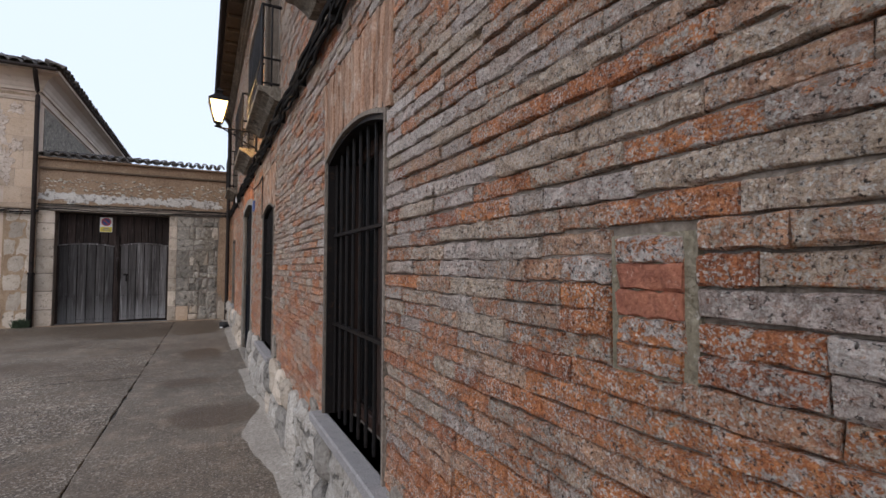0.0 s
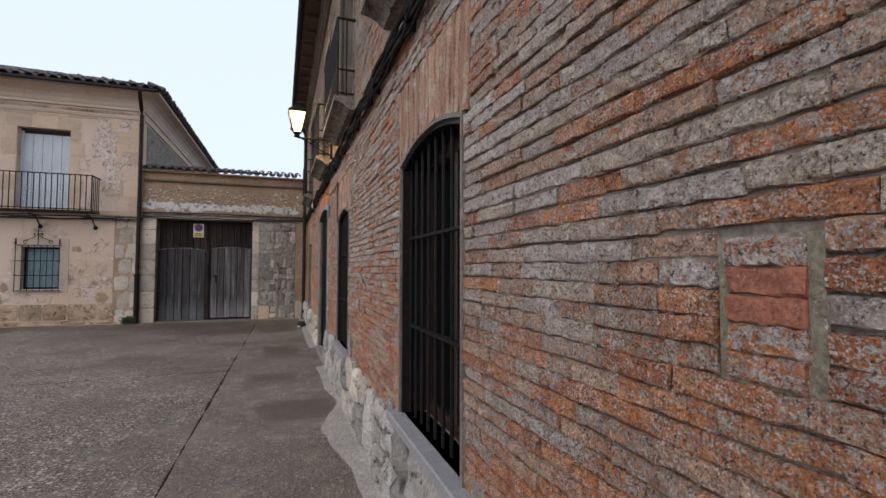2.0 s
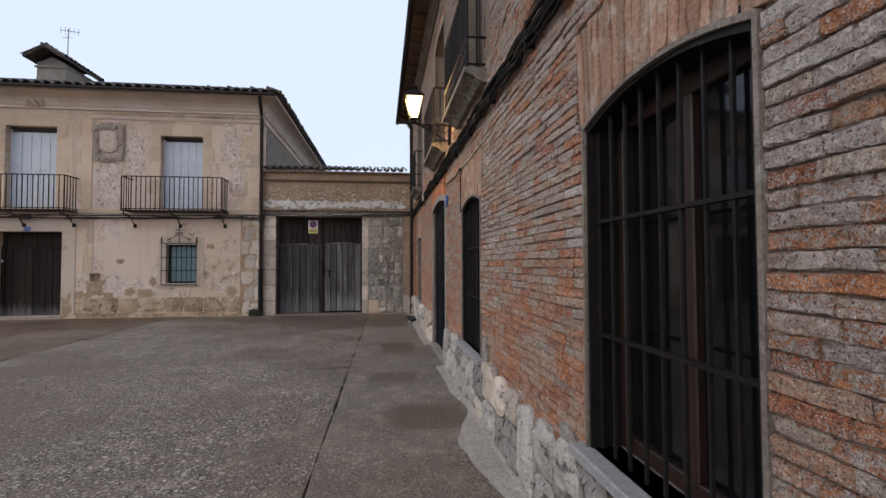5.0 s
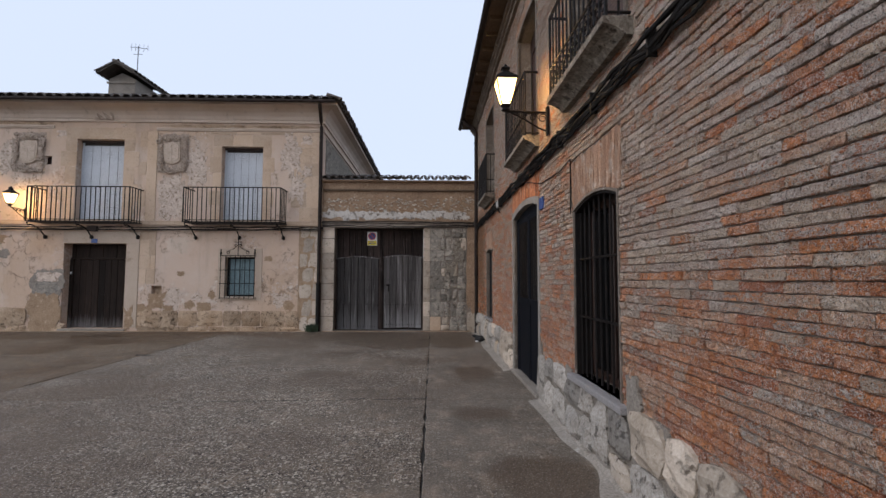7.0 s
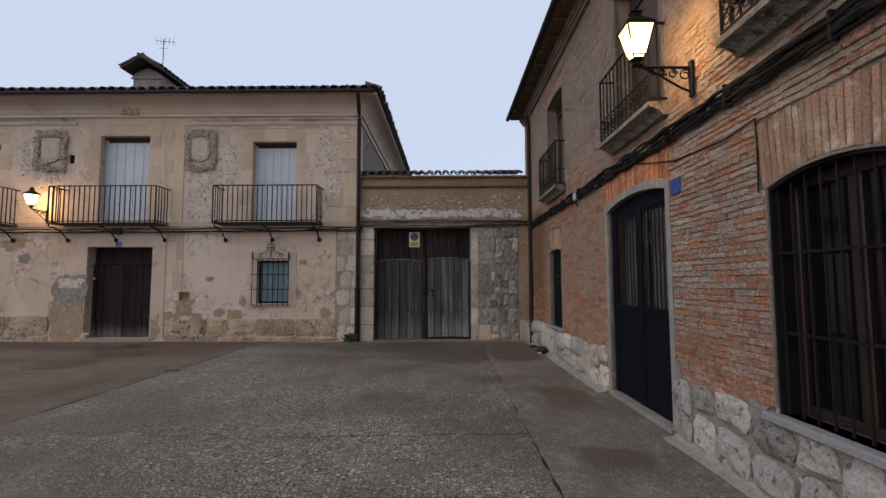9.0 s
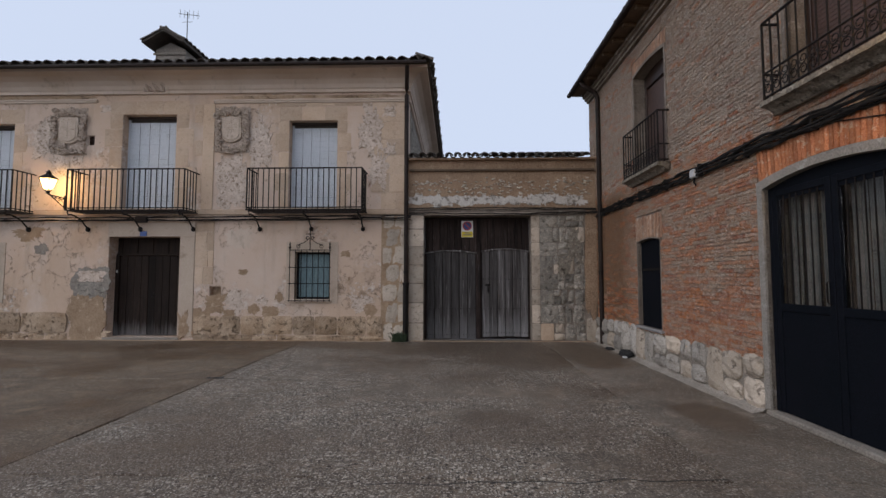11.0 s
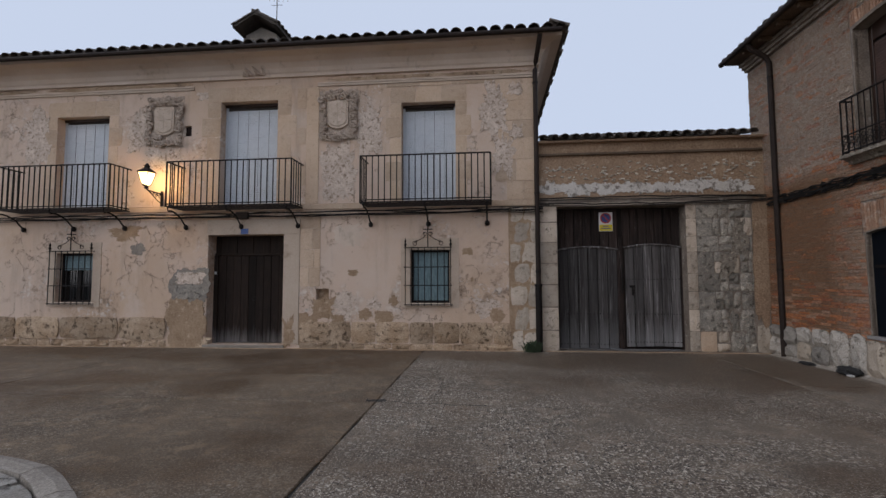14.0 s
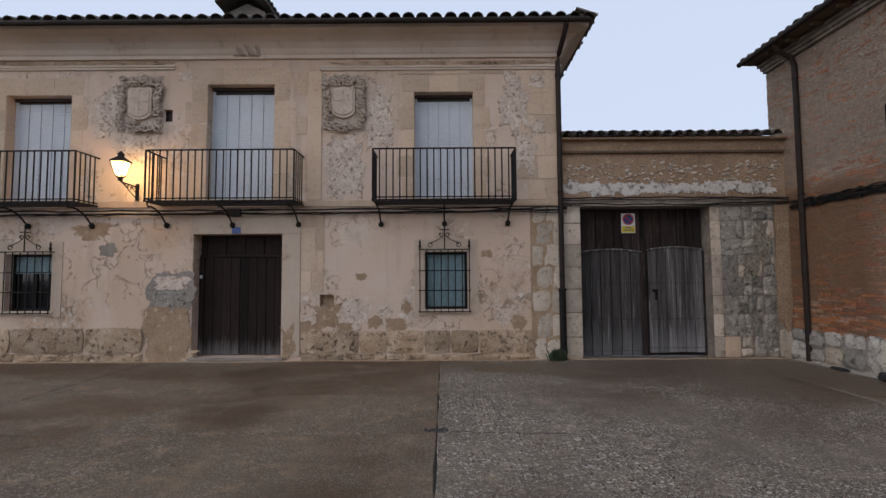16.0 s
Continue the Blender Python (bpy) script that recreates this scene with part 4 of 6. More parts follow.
# ---- lanterns ----
def lantern(label, m, drop):
    """A wall lantern: the wall plate at the origin, reaching out along -x; its foot hangs at drop above the plate's top."""
    g = thing("wall_lantern", label, "lantern", m, group="street lanterns")
    ax = -0.5
    part("wall_plate", boxes((-0.03, 0.0, -0.03, 0.03, -0.22, 0.12), bevel=0.008), IRON, g)
    part("arm", tubes([(0, 0, 0.05), (ax + 0.02, 0, 0.05 + drop * 0.4), (ax, 0, 0.07 + drop)], r=0.013), IRON, g)
    part("brace", tubes([(0, 0, -0.18), (-0.12, 0, -0.13), (-0.3, 0, -0.02), (ax + 0.06, 0, 0.04 + drop * 0.4)], r=0.010), IRON, g)
    for cx, r in ((-0.07, 0.055), (-0.18, 0.045), (-0.28, 0.03), (-0.37, 0.02)):
        pts = [(cx + r * (1 - 0.6 * k / 16) * math.cos(2.7 * math.pi * k / 16), 0, 0.035 - r + drop * 0.2 + r * (1 - 0.6 * k / 16) * math.sin(2.7 * math.pi * k / 16)) for k in range(17)]
        part("bracket_scroll", tubes(pts, r=0.007, seg=5), IRON, g)
    z0 = 0.1 + drop
    part("foot", lathe([(0.025, z0 - 0.06), (0.05, z0 - 0.05), (0.03, z0 - 0.02), (0.06, z0), (0.06, z0 + 0.012)], 10, Matrix.Translation((ax, 0, 0))), IRON, g)
    lo, hi, h = 0.052, 0.112, 0.26
    zb = z0 + 0.035

    def ring(w, z):
        return [(ax + sx * w, sy * w, z) for sx, sy in ((-1, -1), (1, -1), (1, 1), (-1, 1))]

    bm = bmesh.new()
    r1, r2 = [bm.verts.new(p) for p in ring(lo, zb)], [bm.verts.new(p) for p in ring(hi, zb + h)]
    for k in range(4):
        bm.faces.new((r1[k], r1[(k + 1) % 4], r2[(k + 1) % 4], r2[k]))
    bm.faces.new(r1[::-1])
    part("glass", bm, LAMP_GLOW, g, "glowing warm lantern glass")
    part("bulb", lathe([(0.004, zb + 0.05), (0.025, zb + 0.06), (0.05, zb + 0.11), (0.05, zb + 0.14), (0.025, zb + 0.18), (0.004, zb + 0.19)], 12, Matrix.Translation((ax, 0, 0))), BULB, g, "bright bulb")
    o, p, q = ring(lo + 0.006, zb), ring(hi + 0.008, zb + h), ring(0.035, z0)
    for k in range(4):
        part("cage_bar", tubes([q[k], o[k], p[k]], r=0.008, seg=5), IRON, g)
        part("cage_rail", tubes([o[k], o[(k + 1) % 4]], r=0.007, seg=5), IRON, g)
        part("cage_rail", tubes([p[k], p[(k + 1) % 4]], r=0.009, seg=5), IRON, g)
    zt = zb + h + 0.004
    bm = bmesh.new()
    prof = [(hi + 0.018, zt), (hi + 0.014, zt + 0.014), (hi * 0.62, zt + 0.07), (0.038, zt + 0.10), (0.035, zt + 0.135), (0.052, zt + 0.14), (0.02, zt + 0.17), (0.008, zt + 0.2)]
    rows = [[bm.verts.new(v) for v in ring(w, z)] for w, z in prof]
    for s, t in zip(rows, rows[1:]):
        for k in range(4):
            bm.faces.new((s[k], s[(k + 1) % 4], t[(k + 1) % 4], t[k]))
    bm.faces.new(rows[0][::-1])
    bm.faces.new(rows[-1])
    part("cap", bm, IRON, g, "dark metal lantern cap with finial")
    return g


lantern("lit iron wall lantern with warm glass on a scrolled bracket", BW @ pose(-0.012, 7.02, 3.36), 0.02)
lantern("lit iron wall lantern on a rising bracket beside a balcony", pose(-12.3, FY - 0.012, 3.34, 0, 0, 90), 0.04)


# ---- cables and small fittings on the brick house ----
def wavy(p, q, sag, n, seed, amp):
    p, q = Vector(p), Vector(q)
    return [tuple(p.lerp(q, k / n) + Vector((amp * noise.noise(Vector((k * 0.7, seed, 0))), 0, amp * 1.6 * noise.noise(Vector((k * 0.6, seed, 4))) - sag * math.sin(math.pi * k / n)))) for k in range(n + 1)]


cab = thing("cable_bundle", "bundle of black cables clipped along the brick wall", "cables", BW)
for k in range(7):
    part("cable", tubes(wavy((-0.035 - 0.012 * (k % 3), U0, 2.87 + 0.022 * k), (-0.035 - 0.012 * (k % 3), 15.0, 2.87 + 0.022 * k), 0.0, 120, k * 3.1, 0.030), r=0.012 + 0.004 * (k % 2), seg=6), CABLE, cab)
for k in range(19):
    part("clip", boxes((-0.065, 0.01, U0 + 0.5 + k, U0 + 0.52 + k, 2.85, 3.03)), CABLE, cab)
wire = thing("wire", "thin loose wire stapled beside the window arch", "wire", BW)
part("strand", tubes([(-0.012, 8.3, 2.86), (-0.014, 7.4, 2.66), (-0.012, 6.6, 2.62), (-0.012, 6.24, 2.66), (-0.012, 6.23, 2.4), (-0.012, 6.24, 2.12)], r=0.006, seg=5), CABLE, wire)
plq = thing("street_plaque", "small blue enamel plaque on the brick wall", "sign", BW)
part("plate", boxes((-0.02, 0.01, 7.33, 7.50, 2.34, 2.49), bevel=0.004), ENAMEL_BLUE, plq)
sen = thing("alarm_box", "small pale grey box fixed under the cables", "alarm box", BW)
part("casing", boxes((-0.085, 0.0, 10.58, 10.70, 2.86, 2.98), bevel=0.012), BOX_GREY, sen)
part("bracket", tubes([(-0.04, 10.64, 2.86), (-0.05, 10.64, 2.80), (-0.01, 10.66, 2.76)], r=0.014), IRON, sen)

# ---- manor house: roof, cornice, stone trim ----
ER, EF, EZM = -3.42, 14.55, 6.44
prof = [(0.0, 5.96), (0.05, 5.96), (0.05, 6.03), (0.075, 6.06), (0.10, 6.14), (0.17, 6.24), (0.28, 6.315), (0.42, 6.35), (0.47, 6.355), (0.47, 6.43), (0.0, 6.43)]
bm = bmesh.new()
rows = [[bm.verts.new(p) for p in path] for path in ([(-19.0, FY - d, z) for d, z in prof], [(-3.97 + d, FY - d, z) for d, z in prof], [(-3.97 + d, 26, z) for d, z in prof])]
for r, s in zip(rows, rows[1:]):
    for i in range(len(prof)):
        j = (i + 1) % len(prof)
        bm.faces.new((r[i], r[j], s[j], s[i]))
part("cornice", bm, COVE, manor, "smooth cream cove cornice")
part("string_course", boxes((-19.0, -11.62, FY - 0.035, FY + 0.01, 5.76, 5.80), (-19.0, -11.62, FY - 0.055, FY + 0.01, 5.80, 5.84), bevel=0.006), COVE, manor)
part("string_course", boxes((-8.72, -3.94, FY - 0.035, FY + 0.01, 5.72, 5.76), (-8.72, -3.92, FY - 0.055, FY + 0.01, 5.76, 5.80), bevel=0.006), COVE, manor)
part("side_string", boxes((-3.98, -3.92, FY + 0.02, 25.9, 5.72, 5.80), bevel=0.006), COVE, manor)
part("side_render", boxes((-3.975, -3.955, FY + 0.32, 25.7, 3.2, 5.66)), STAINED, manor, "pitted dark side render")
part("ledge", boxes((-19.0, -3.965, FY - 0.03, FY + 0.01, 2.98, 3.11), bevel=0.012), ASHLAR, manor, "worn stone floor band")
part("pilaster", boxes((-8.97, -8.69, FY - 0.022, FY + 0.01, 3.115, 5.70), bevel=0.006), ASHLAR, manor)
hip = bmesh.new()
v = [hip.verts.new(p) for p in ((-19.6, EF + 0.03, EZM), (ER - 0.03, EF + 0.03, EZM), (ER - 0.03, 26.5, EZM), (-19.6, 26.5, EZM), (-13.6, 20.5, EZM + 2.2), (-9.4, 20.5, EZM + 2.2))]
for f in ((0, 1, 5, 4), (1, 2, 5), (2, 3, 4, 5), (3, 0, 4), (3, 2, 1, 0)):
    hip.faces.new([v[i] for i in f])
part("roof", hip, SOFFIT, manor)
tiled_plane(manor, (-19.4, EF - 0.05, EZM + 0.015), (1, 0, 0), (0, 1, 0.37), 62, lambda s: max(0.1, min(6.2, (16.0 - s) * 1.02, 0.5 + s * 1.02)), 0.26, r=0.118)
tiled_plane(manor, (ER + 0.05, EF + 0.05, EZM + 0.015), (0, 1, 0), (-1, 0, 0.37), 42, lambda s: max(0.1, min(6.2, s * 1.02)), 0.26, r=0.118)
part("gutter", tubes([(-19.2, EF - 0.05, EZM - 0.03), (ER - 0.1, EF - 0.05, EZM - 0.02)], r=0.045, seg=8), PIPE, manor, "dark half-round gutter")
downpipe("dark metal downpipe with a thick iron foot on the manor corner", (-3.95, EF - 0.02, 6.36), (-4.01, FY - 0.07, 5.85), (-4.01, FY - 0.07, 0.0), 0.05, 1.36)

# roof dormer: a small gabled hut
tx, ty = -10.98, 17.2
tur = thing("roof_dormer", "small plastered roof dormer with a curved tiled gable", "dormer")
part("body", extruded([(tx - 0.44, 7.2), (tx + 0.44, 7.2), (tx + 0.42, 7.99), (tx, 8.19), (tx - 0.42, 7.99)], 1.5, Matrix.Translation((0, ty - 0.35, 0))), CEMENT, tur)
part("moulding", boxes((tx - 0.48, tx + 0.48, ty - 0.39, ty - 0.352, 7.82, 7.89), bevel=0.012), CEMENT, tur)
gable = [(-0.60, 8.02), (-0.46, 8.07), (-0.28, 8.19), (-0.11, 8.30), (0, 8.34), (0.11, 8.30), (0.28, 8.19), (0.46, 8.07), (0.60, 8.02)]
part("gable_roof", extruded([(tx + x, z) for x, z in gable] + [(tx + x, z + 0.07) for x, z in gable[::-1]], 2.1, Matrix.Translation((0, ty - 0.72, 0))), TILE_ONE, tur)
arr = tile_arrays(0.10, 0.085, 0.45)
for side in (-1, 1):
    for i in range(10):
        for (xa, za), (xb, zb) in ((gable[8], gable[6]), (gable[6], gable[4])):
            ang = math.degrees(math.atan2(zb - za, xa - xb))
            part("tile", arr, TILE_ONE, tur, m=Matrix.Translation((tx + side * (xa + 0.02), ty - 0.66 + 0.21 * i, za + 0.05)) @ pose(0, 0, 0, 0, 0, 90 * side) @ pose(0, 0, 0, ang))
for k in range(6):
    part("ridge_tile", arr, TILE_ONE, tur, m=pose(tx, ty - 0.74 + 0.36 * k, 8.38))
ant = thing("antenna", "thin grey television aerial on the turret", "antenna")
part("mast", tubes([(tx + 0.25, ty, 8.2), (tx + 0.25, ty, 9.3)], r=0.012), IRON, ant)
part("boom", tubes([(tx + 0.05, ty - 0.1, 9.2), (tx + 0.55, ty + 0.1, 9.24)], r=0.008), IRON, ant)
for k in range(5):
    x = tx + 0.08 + 0.11 * k
    part("element", tubes([(x, ty - 0.09 + 0.04 * k, 9.08 + 0.01 * k), (x, ty - 0.09 + 0.04 * k, 9.33 + 0.01 * k)], r=0.005, seg=4), IRON, ant)
part("boom", tubes([(tx + 0.1, ty, 9.0), (tx + 0.4, ty, 9.0)], r=0.006), IRON, ant)


# manor windows
def blind_window(x0, x1, z0, z1):
    w = sub("window", manor, "tall balcony window with a lowered pale slatted blind")
    y = FY + 0.2
    part("head", boxes((x0, x1, y - 0.03, y + 0.06, z1 - 0.06, z1), bevel=0.006), WOOD_FRAME, w)
    for p, q in ((x0, x0 + 0.05), (x1 - 0.05, x1)):
        part("guide_rail", boxes((p, q, y, y + 0.06, z0, z1 - 0.06), bevel=0.006), BLIND, w)
    bm = bmesh.new()
    for k in range(int((z1 - 0.1 - z0) / 0.042)):
        z = z0 + 0.042 * k
        quad_box(bm, x0 + 0.05, x1 - 0.05, y + 0.01 + 0.006 * math.sin(k * 0.31), y + 0.026, z + 0.003, z + 0.040)
    part("blind_slats", bm, BLIND, w, "pale grey slatted blind", kind="stuff")
    part("blind_backing", boxes((x0 + 0.05, x1 - 0.05, y + 0.03, y + 0.036, z0, z1 - 0.06)), ROOM, w)
    for k in range(1, 5):
        x = x0 + 0.05 + (x1 - x0 - 0.1) * k / 5
        part("cord", tubes([(x, y - 0.002, z0 + 0.02), (x + 0.006, y - 0.002, z1 - 0.08)], r=0.003, seg=4), CABLE, w)
    part("sill", boxes((x0 - 0.02, x1 + 0.02, FY - 0.04, y, z0 - 0.05, z0), bevel=0.008), ASHLAR, w)


for h in UPPER:
    blind_window(*h)


def face_stone(parent, x0, x1, z0, z1, y, material, proud=0.012, rough=0.006, roundness=0.12, gap=0.006, name="stone", label=""):
    vs, fs = stone_block(x1 - x0 - gap, z1 - z0 - gap, 0.05, rng, 4, rough, roundness)
    return part(name, (vs, fs), material, parent, label, Matrix.Translation(((x0 + x1) / 2, y - proud, (z0 + z1) / 2)))


def surround(x0, x1, z0, z1, wide, head):
    """Dressed stones up both sides of a window and across its head."""
    z, k = z0, 0
    while z < z1 - 0.05:
        h = min(rng.uniform(0.38, 0.56), z1 - z)
        if z1 - z - h < 0.15:
            h = z1 - z
        w = wide * (1.0 if k % 2 else 0.72)
        face_stone(manor, x0 - w, x0 - 0.002, z, z + h, FY, ASHLAR)
        face_stone(manor, x1 + 0.002, x1 + w, z, z + h, FY, ASHLAR)
        z, k = z + h, k + 1
    n = 3
    for k in range(n):
        a = x0 - wide * 0.72 + (x1 - x0 + 1.44 * wide) * k / n
        face_stone(manor, a, a + (x1 - x0 + 1.44 * wide) / n, z1 + 0.002, z1 + head, FY, ASHLAR)


surround(*UPPER[0], 0.34, 0.36)
surround(*UPPER[1], 0.44, 0.34)
surround(*UPPER[2], 0.34, 0.34)


def small_window(x0, x1, z0, z1, open_low):
    w = sub("window", manor, "small square window behind an iron grille")
    y = FY + 0.14
    part("frame", boxes((x0, x0 + 0.05, y, y + 0.05, z0, z1), (x1 - 0.05, x1, y, y + 0.05, z0, z1), (x0 + 0.05, x1 - 0.05, y, y + 0.05, z0, z0 + 0.05), (x0 + 0.05, x1 - 0.05, y, y + 0.05, z1 - 0.05, z1), bevel=0.005), IRON, w)
    xm = (x0 + x1) / 2
    if open_low:
        zc = z1 - 0.38
        bm = bmesh.new()
        for k in range(9):
            quad_box(bm, x0 + 0.05, x1 - 0.05, y + 0.02, y + 0.03, zc + 0.037 * k, zc + 0.037 * k + 0.034)
        part("blind_slats", bm, CURTAIN, w, "half-drawn green-grey blind", kind="stuff")
        part("pane", boxes((x0 + 0.05, x1 - 0.05, y + 0.034, y + 0.04, z0 + 0.05, z1 - 0.05)), GLASS, w)
        part("mullion", boxes((xm - 0.03, xm + 0.03, y + 0.01, y + 0.032, z0 + 0.05, zc)), IRON, w)
    else:
        for p, q in ((x0 + 0.05, xm - 0.003), (xm + 0.003, x1 - 0.05)):
            part("shutter", boxes((p, q, y + 0.02, y + 0.04, z0 + 0.05, z1 - 0.05), (p + 0.04, q - 0.04, y + 0.012, y + 0.02, z0 + 0.1, z1 - 0.1), bevel=0.004), CURTAIN, w, "blue-grey painted shutter leaf")
    part("sill", boxes((x0 - 0.1, x1 + 0.06, FY - 0.05, y, z0 - 0.06, z0 - 0.003), bevel=0.008), COVE, w)
    # dark sheet added across the back of the opening for the room's shade
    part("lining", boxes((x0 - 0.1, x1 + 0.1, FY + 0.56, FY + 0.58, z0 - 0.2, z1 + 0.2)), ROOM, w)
    bm = holed_wall(x0 - 0.20, x1 + 0.20, z0 - 0.10, z1 + 0.24, 0.02, [(x0, x1, z0, z1 + 0.002)], Matrix.Translation((0, FY - 0.014, 0)))
    part("smooth_surround", bm, SURROUND, w)
    g = thing("window_grille", "wrought iron window grille with scrolled cresting and a small cross", "grille", group="manor window grilles")
    gx0, gx1, gz0, gz1, gy = x0 - 0.09, x1 + 0.03, z0 - 0.05, z1 + 0.05, FY - 0.10
    for k in range(8):
        x = gx0 + (gx1 - gx0) * k / 7
        part("bar", tubes([(x, gy, gz0), (x, gy, gz1)], r=0.010), IRON, g)
    for z in (gz0 + 0.02, gz0 + 0.42, gz0 + 0.80, gz1 - 0.01):
        part("cross_rail", tubes([(gx0 - 0.03, gy, z), (gx1 + 0.03, gy, z)], r=0.011), IRON, g)
    for x in (gx0, gx1):
        for z in (gz0 + 0.02, gz1 - 0.01):
            part("stay", tubes([(x, gy, z), (x, FY - 0.01, z)], r=0.010), IRON, g)
        part("finial", lathe([(0.008, 0), (0.032, 0.05), (0.012, 0.09), (0.022, 0.12), (0.003, 0.19)], 8, Matrix.Translation((x, gy, gz1))), IRON, g)
    cx = (gx0 + gx1) / 2
    part("cross", tubes([(cx, gy, gz1), (cx, gy, gz1 + 0.47)], r=0.011), IRON, g)
    part("cross", tubes([(cx - 0.10, gy, gz1 + 0.37), (cx + 0.10, gy, gz1 + 0.37)], r=0.011), IRON, g)
    for s in (-1, 1):
        c1 = [(cx + s * 0.27 + 0.055 * (1 - 0.55 * k / 14) * math.cos(2.6 * math.pi * k / 14 + 0.5) * -s, gy, gz1 + 0.075 + 0.055 * (1 - 0.55 * k / 14) * math.sin(2.6 * math.pi * k / 14 + 0.5)) for k in range(15)]
        c2 = [(cx + s * (0.25 - 0.22 * k / 10), gy, gz1 + 0.13 + 0.12 * (k / 10) ** 1.6) for k in range(11)]
        c3 = [(cx + s * 0.06 + 0.045 * (1 - 0.5 * k / 12) * math.cos(2.4 * math.pi * k / 12) * s, gy, gz1 + 0.27 + 0.045 * (1 - 0.5 * k / 12) * math.sin(2.4 * math.pi * k / 12)) for k in range(13)]
        for c in (c1, c2, c3):
            part("scroll", tubes(c, r=0.008, seg=5), IRON, g)


small_window(*SMALL[0], True)
small_window(*SMALL[1], False)

# front door
x0, x1, z0, z1 = DOOR
fd = sub("door", manor, "old dark brown plank door with bleached foot")
part("threshold", boxes((x0 - 0.05, x1 + 0.05, FY - 0.05, FY + 0.3, 0.0, 0.068), bevel=0.012), CEMENT, fd)
part("lintel_board", boxes((x0, x1, FY + 0.26, FY + 0.34, 2.02, 2.07), bevel=0.005), DOOR_OLD, fd)
part("transom", boxes((x0, x1, FY + 0.31, FY + 0.35, 2.07, z1)), DOOR_OLD, fd)
for k in range(5):
    x = x0 + 0.1 + (x1 - x0 - 0.2) * k / 4
    part("transom_bar", boxes((x - 0.02, x + 0.02, FY + 0.29, FY + 0.31, 2.07, z1 - 0.02)), DOOR_OLD, fd)
part("door_post", boxes((x0, x0 + 0.09, FY + 0.24, FY + 0.36, z0, 2.02), bevel=0.006), DOOR_OLD, fd)
part("door_post", boxes((x1 - 0.06, x1, FY + 0.24, FY + 0.36, z0, 2.02), bevel=0.006), DOOR_OLD, fd)
n = 9
for k in range(n):
    p = x0 + 0.09 + (x1 - x0 - 0.15) * k / n
    q = x0 + 0.09 + (x1 - x0 - 0.15) * (k + 1) / n
    part("plank", boxes((p + 0.004, q - 0.004, FY + 0.29 + 0.008 * (k % 3 == 1), FY + 0.34, z0 + 0.012, 2.015), bevel=0.004), DOOR_OLD, fd)
part("ring_handle", tubes([(x0 + 0.95 + 0.05 * math.cos(a * 0.5), FY + 0.275, 1.05 + 0.05 * math.sin(a * 0.5)) for a in range(14)], r=0.007), IRON, fd)
part("bell_push", boxes((x0 + 0.02, x0 + 0.07, FY + 0.225, FY + 0.24, 1.6, 1.66), bevel=0.004), WHITE_PAINT, fd)
part("smooth_surround", boxes((x0 - 0.02, x1 + 0.36, FY - 0.02, FY + 0.01, z1, 2.80), (x1, x1 + 0.36, FY - 0.02, FY + 0.01, 0.10, z1), bevel=0.006), SURROUND, fd, "pale dressed stone door surround")
pq = thing("house_plaque", "small blue enamel plaque above the old door", "sign")
part("plate", boxes((-10.42, -10.25, FY - 0.032, FY - 0.019, 2.47, 2.59), bevel=0.003), ENAMEL_BLUE, pq)
jb = thing("junction_box", "dark cable box under the balcony", "junction box")
part("casing", boxes((-10.52, -10.24, FY - 0.10, FY - 0.02, 2.80, 2.95), bevel=0.01), PIPE, jb)
part("niche_back", boxes((NICHE[0] - 0.02, NICHE[1] + 0.02, FY + 0.14, FY + 0.3, NICHE[2] - 0.02, NICHE[3] + 0.02)), EARTH, manor)
part("hole_back", boxes((HOLE[0] - 0.02, HOLE[1] + 0.02, FY + 0.10, FY + 0.3, HOLE[2] - 0.02, HOLE[3] + 0.02)), WOOD_FRAME, manor)


# coats of arms: carved relief on a sheet
def relief(name, cx, cz, w, h, height, n, parent, material, label):
    bm = bmesh.new()
    vs = []
    for j in range(n + 1):
        row = []
        for i in range(n + 1):
            u, v = i / n * 2 - 1, j / n * 2 - 1
            e = 0.05 * noise.noise(Vector((u * 3, v * 3, cx)))
            x, z = cx + u * w / 2 * (1 + e), cz + v * h / 2 * (1 + e)
            edge = max(abs(u), abs(v))
            row.append(bm.verts.new((x, FY - (height(u, v) if edge < 0.985 else -0.01), z)))
        vs.append(row)
    for j in range(n):
        for i in range(n):
            bm.faces.new((vs[j][i], vs[j][i + 1], vs[j + 1][i + 1], vs[j + 1][i]))
    return part(name, bm, material, parent, label)


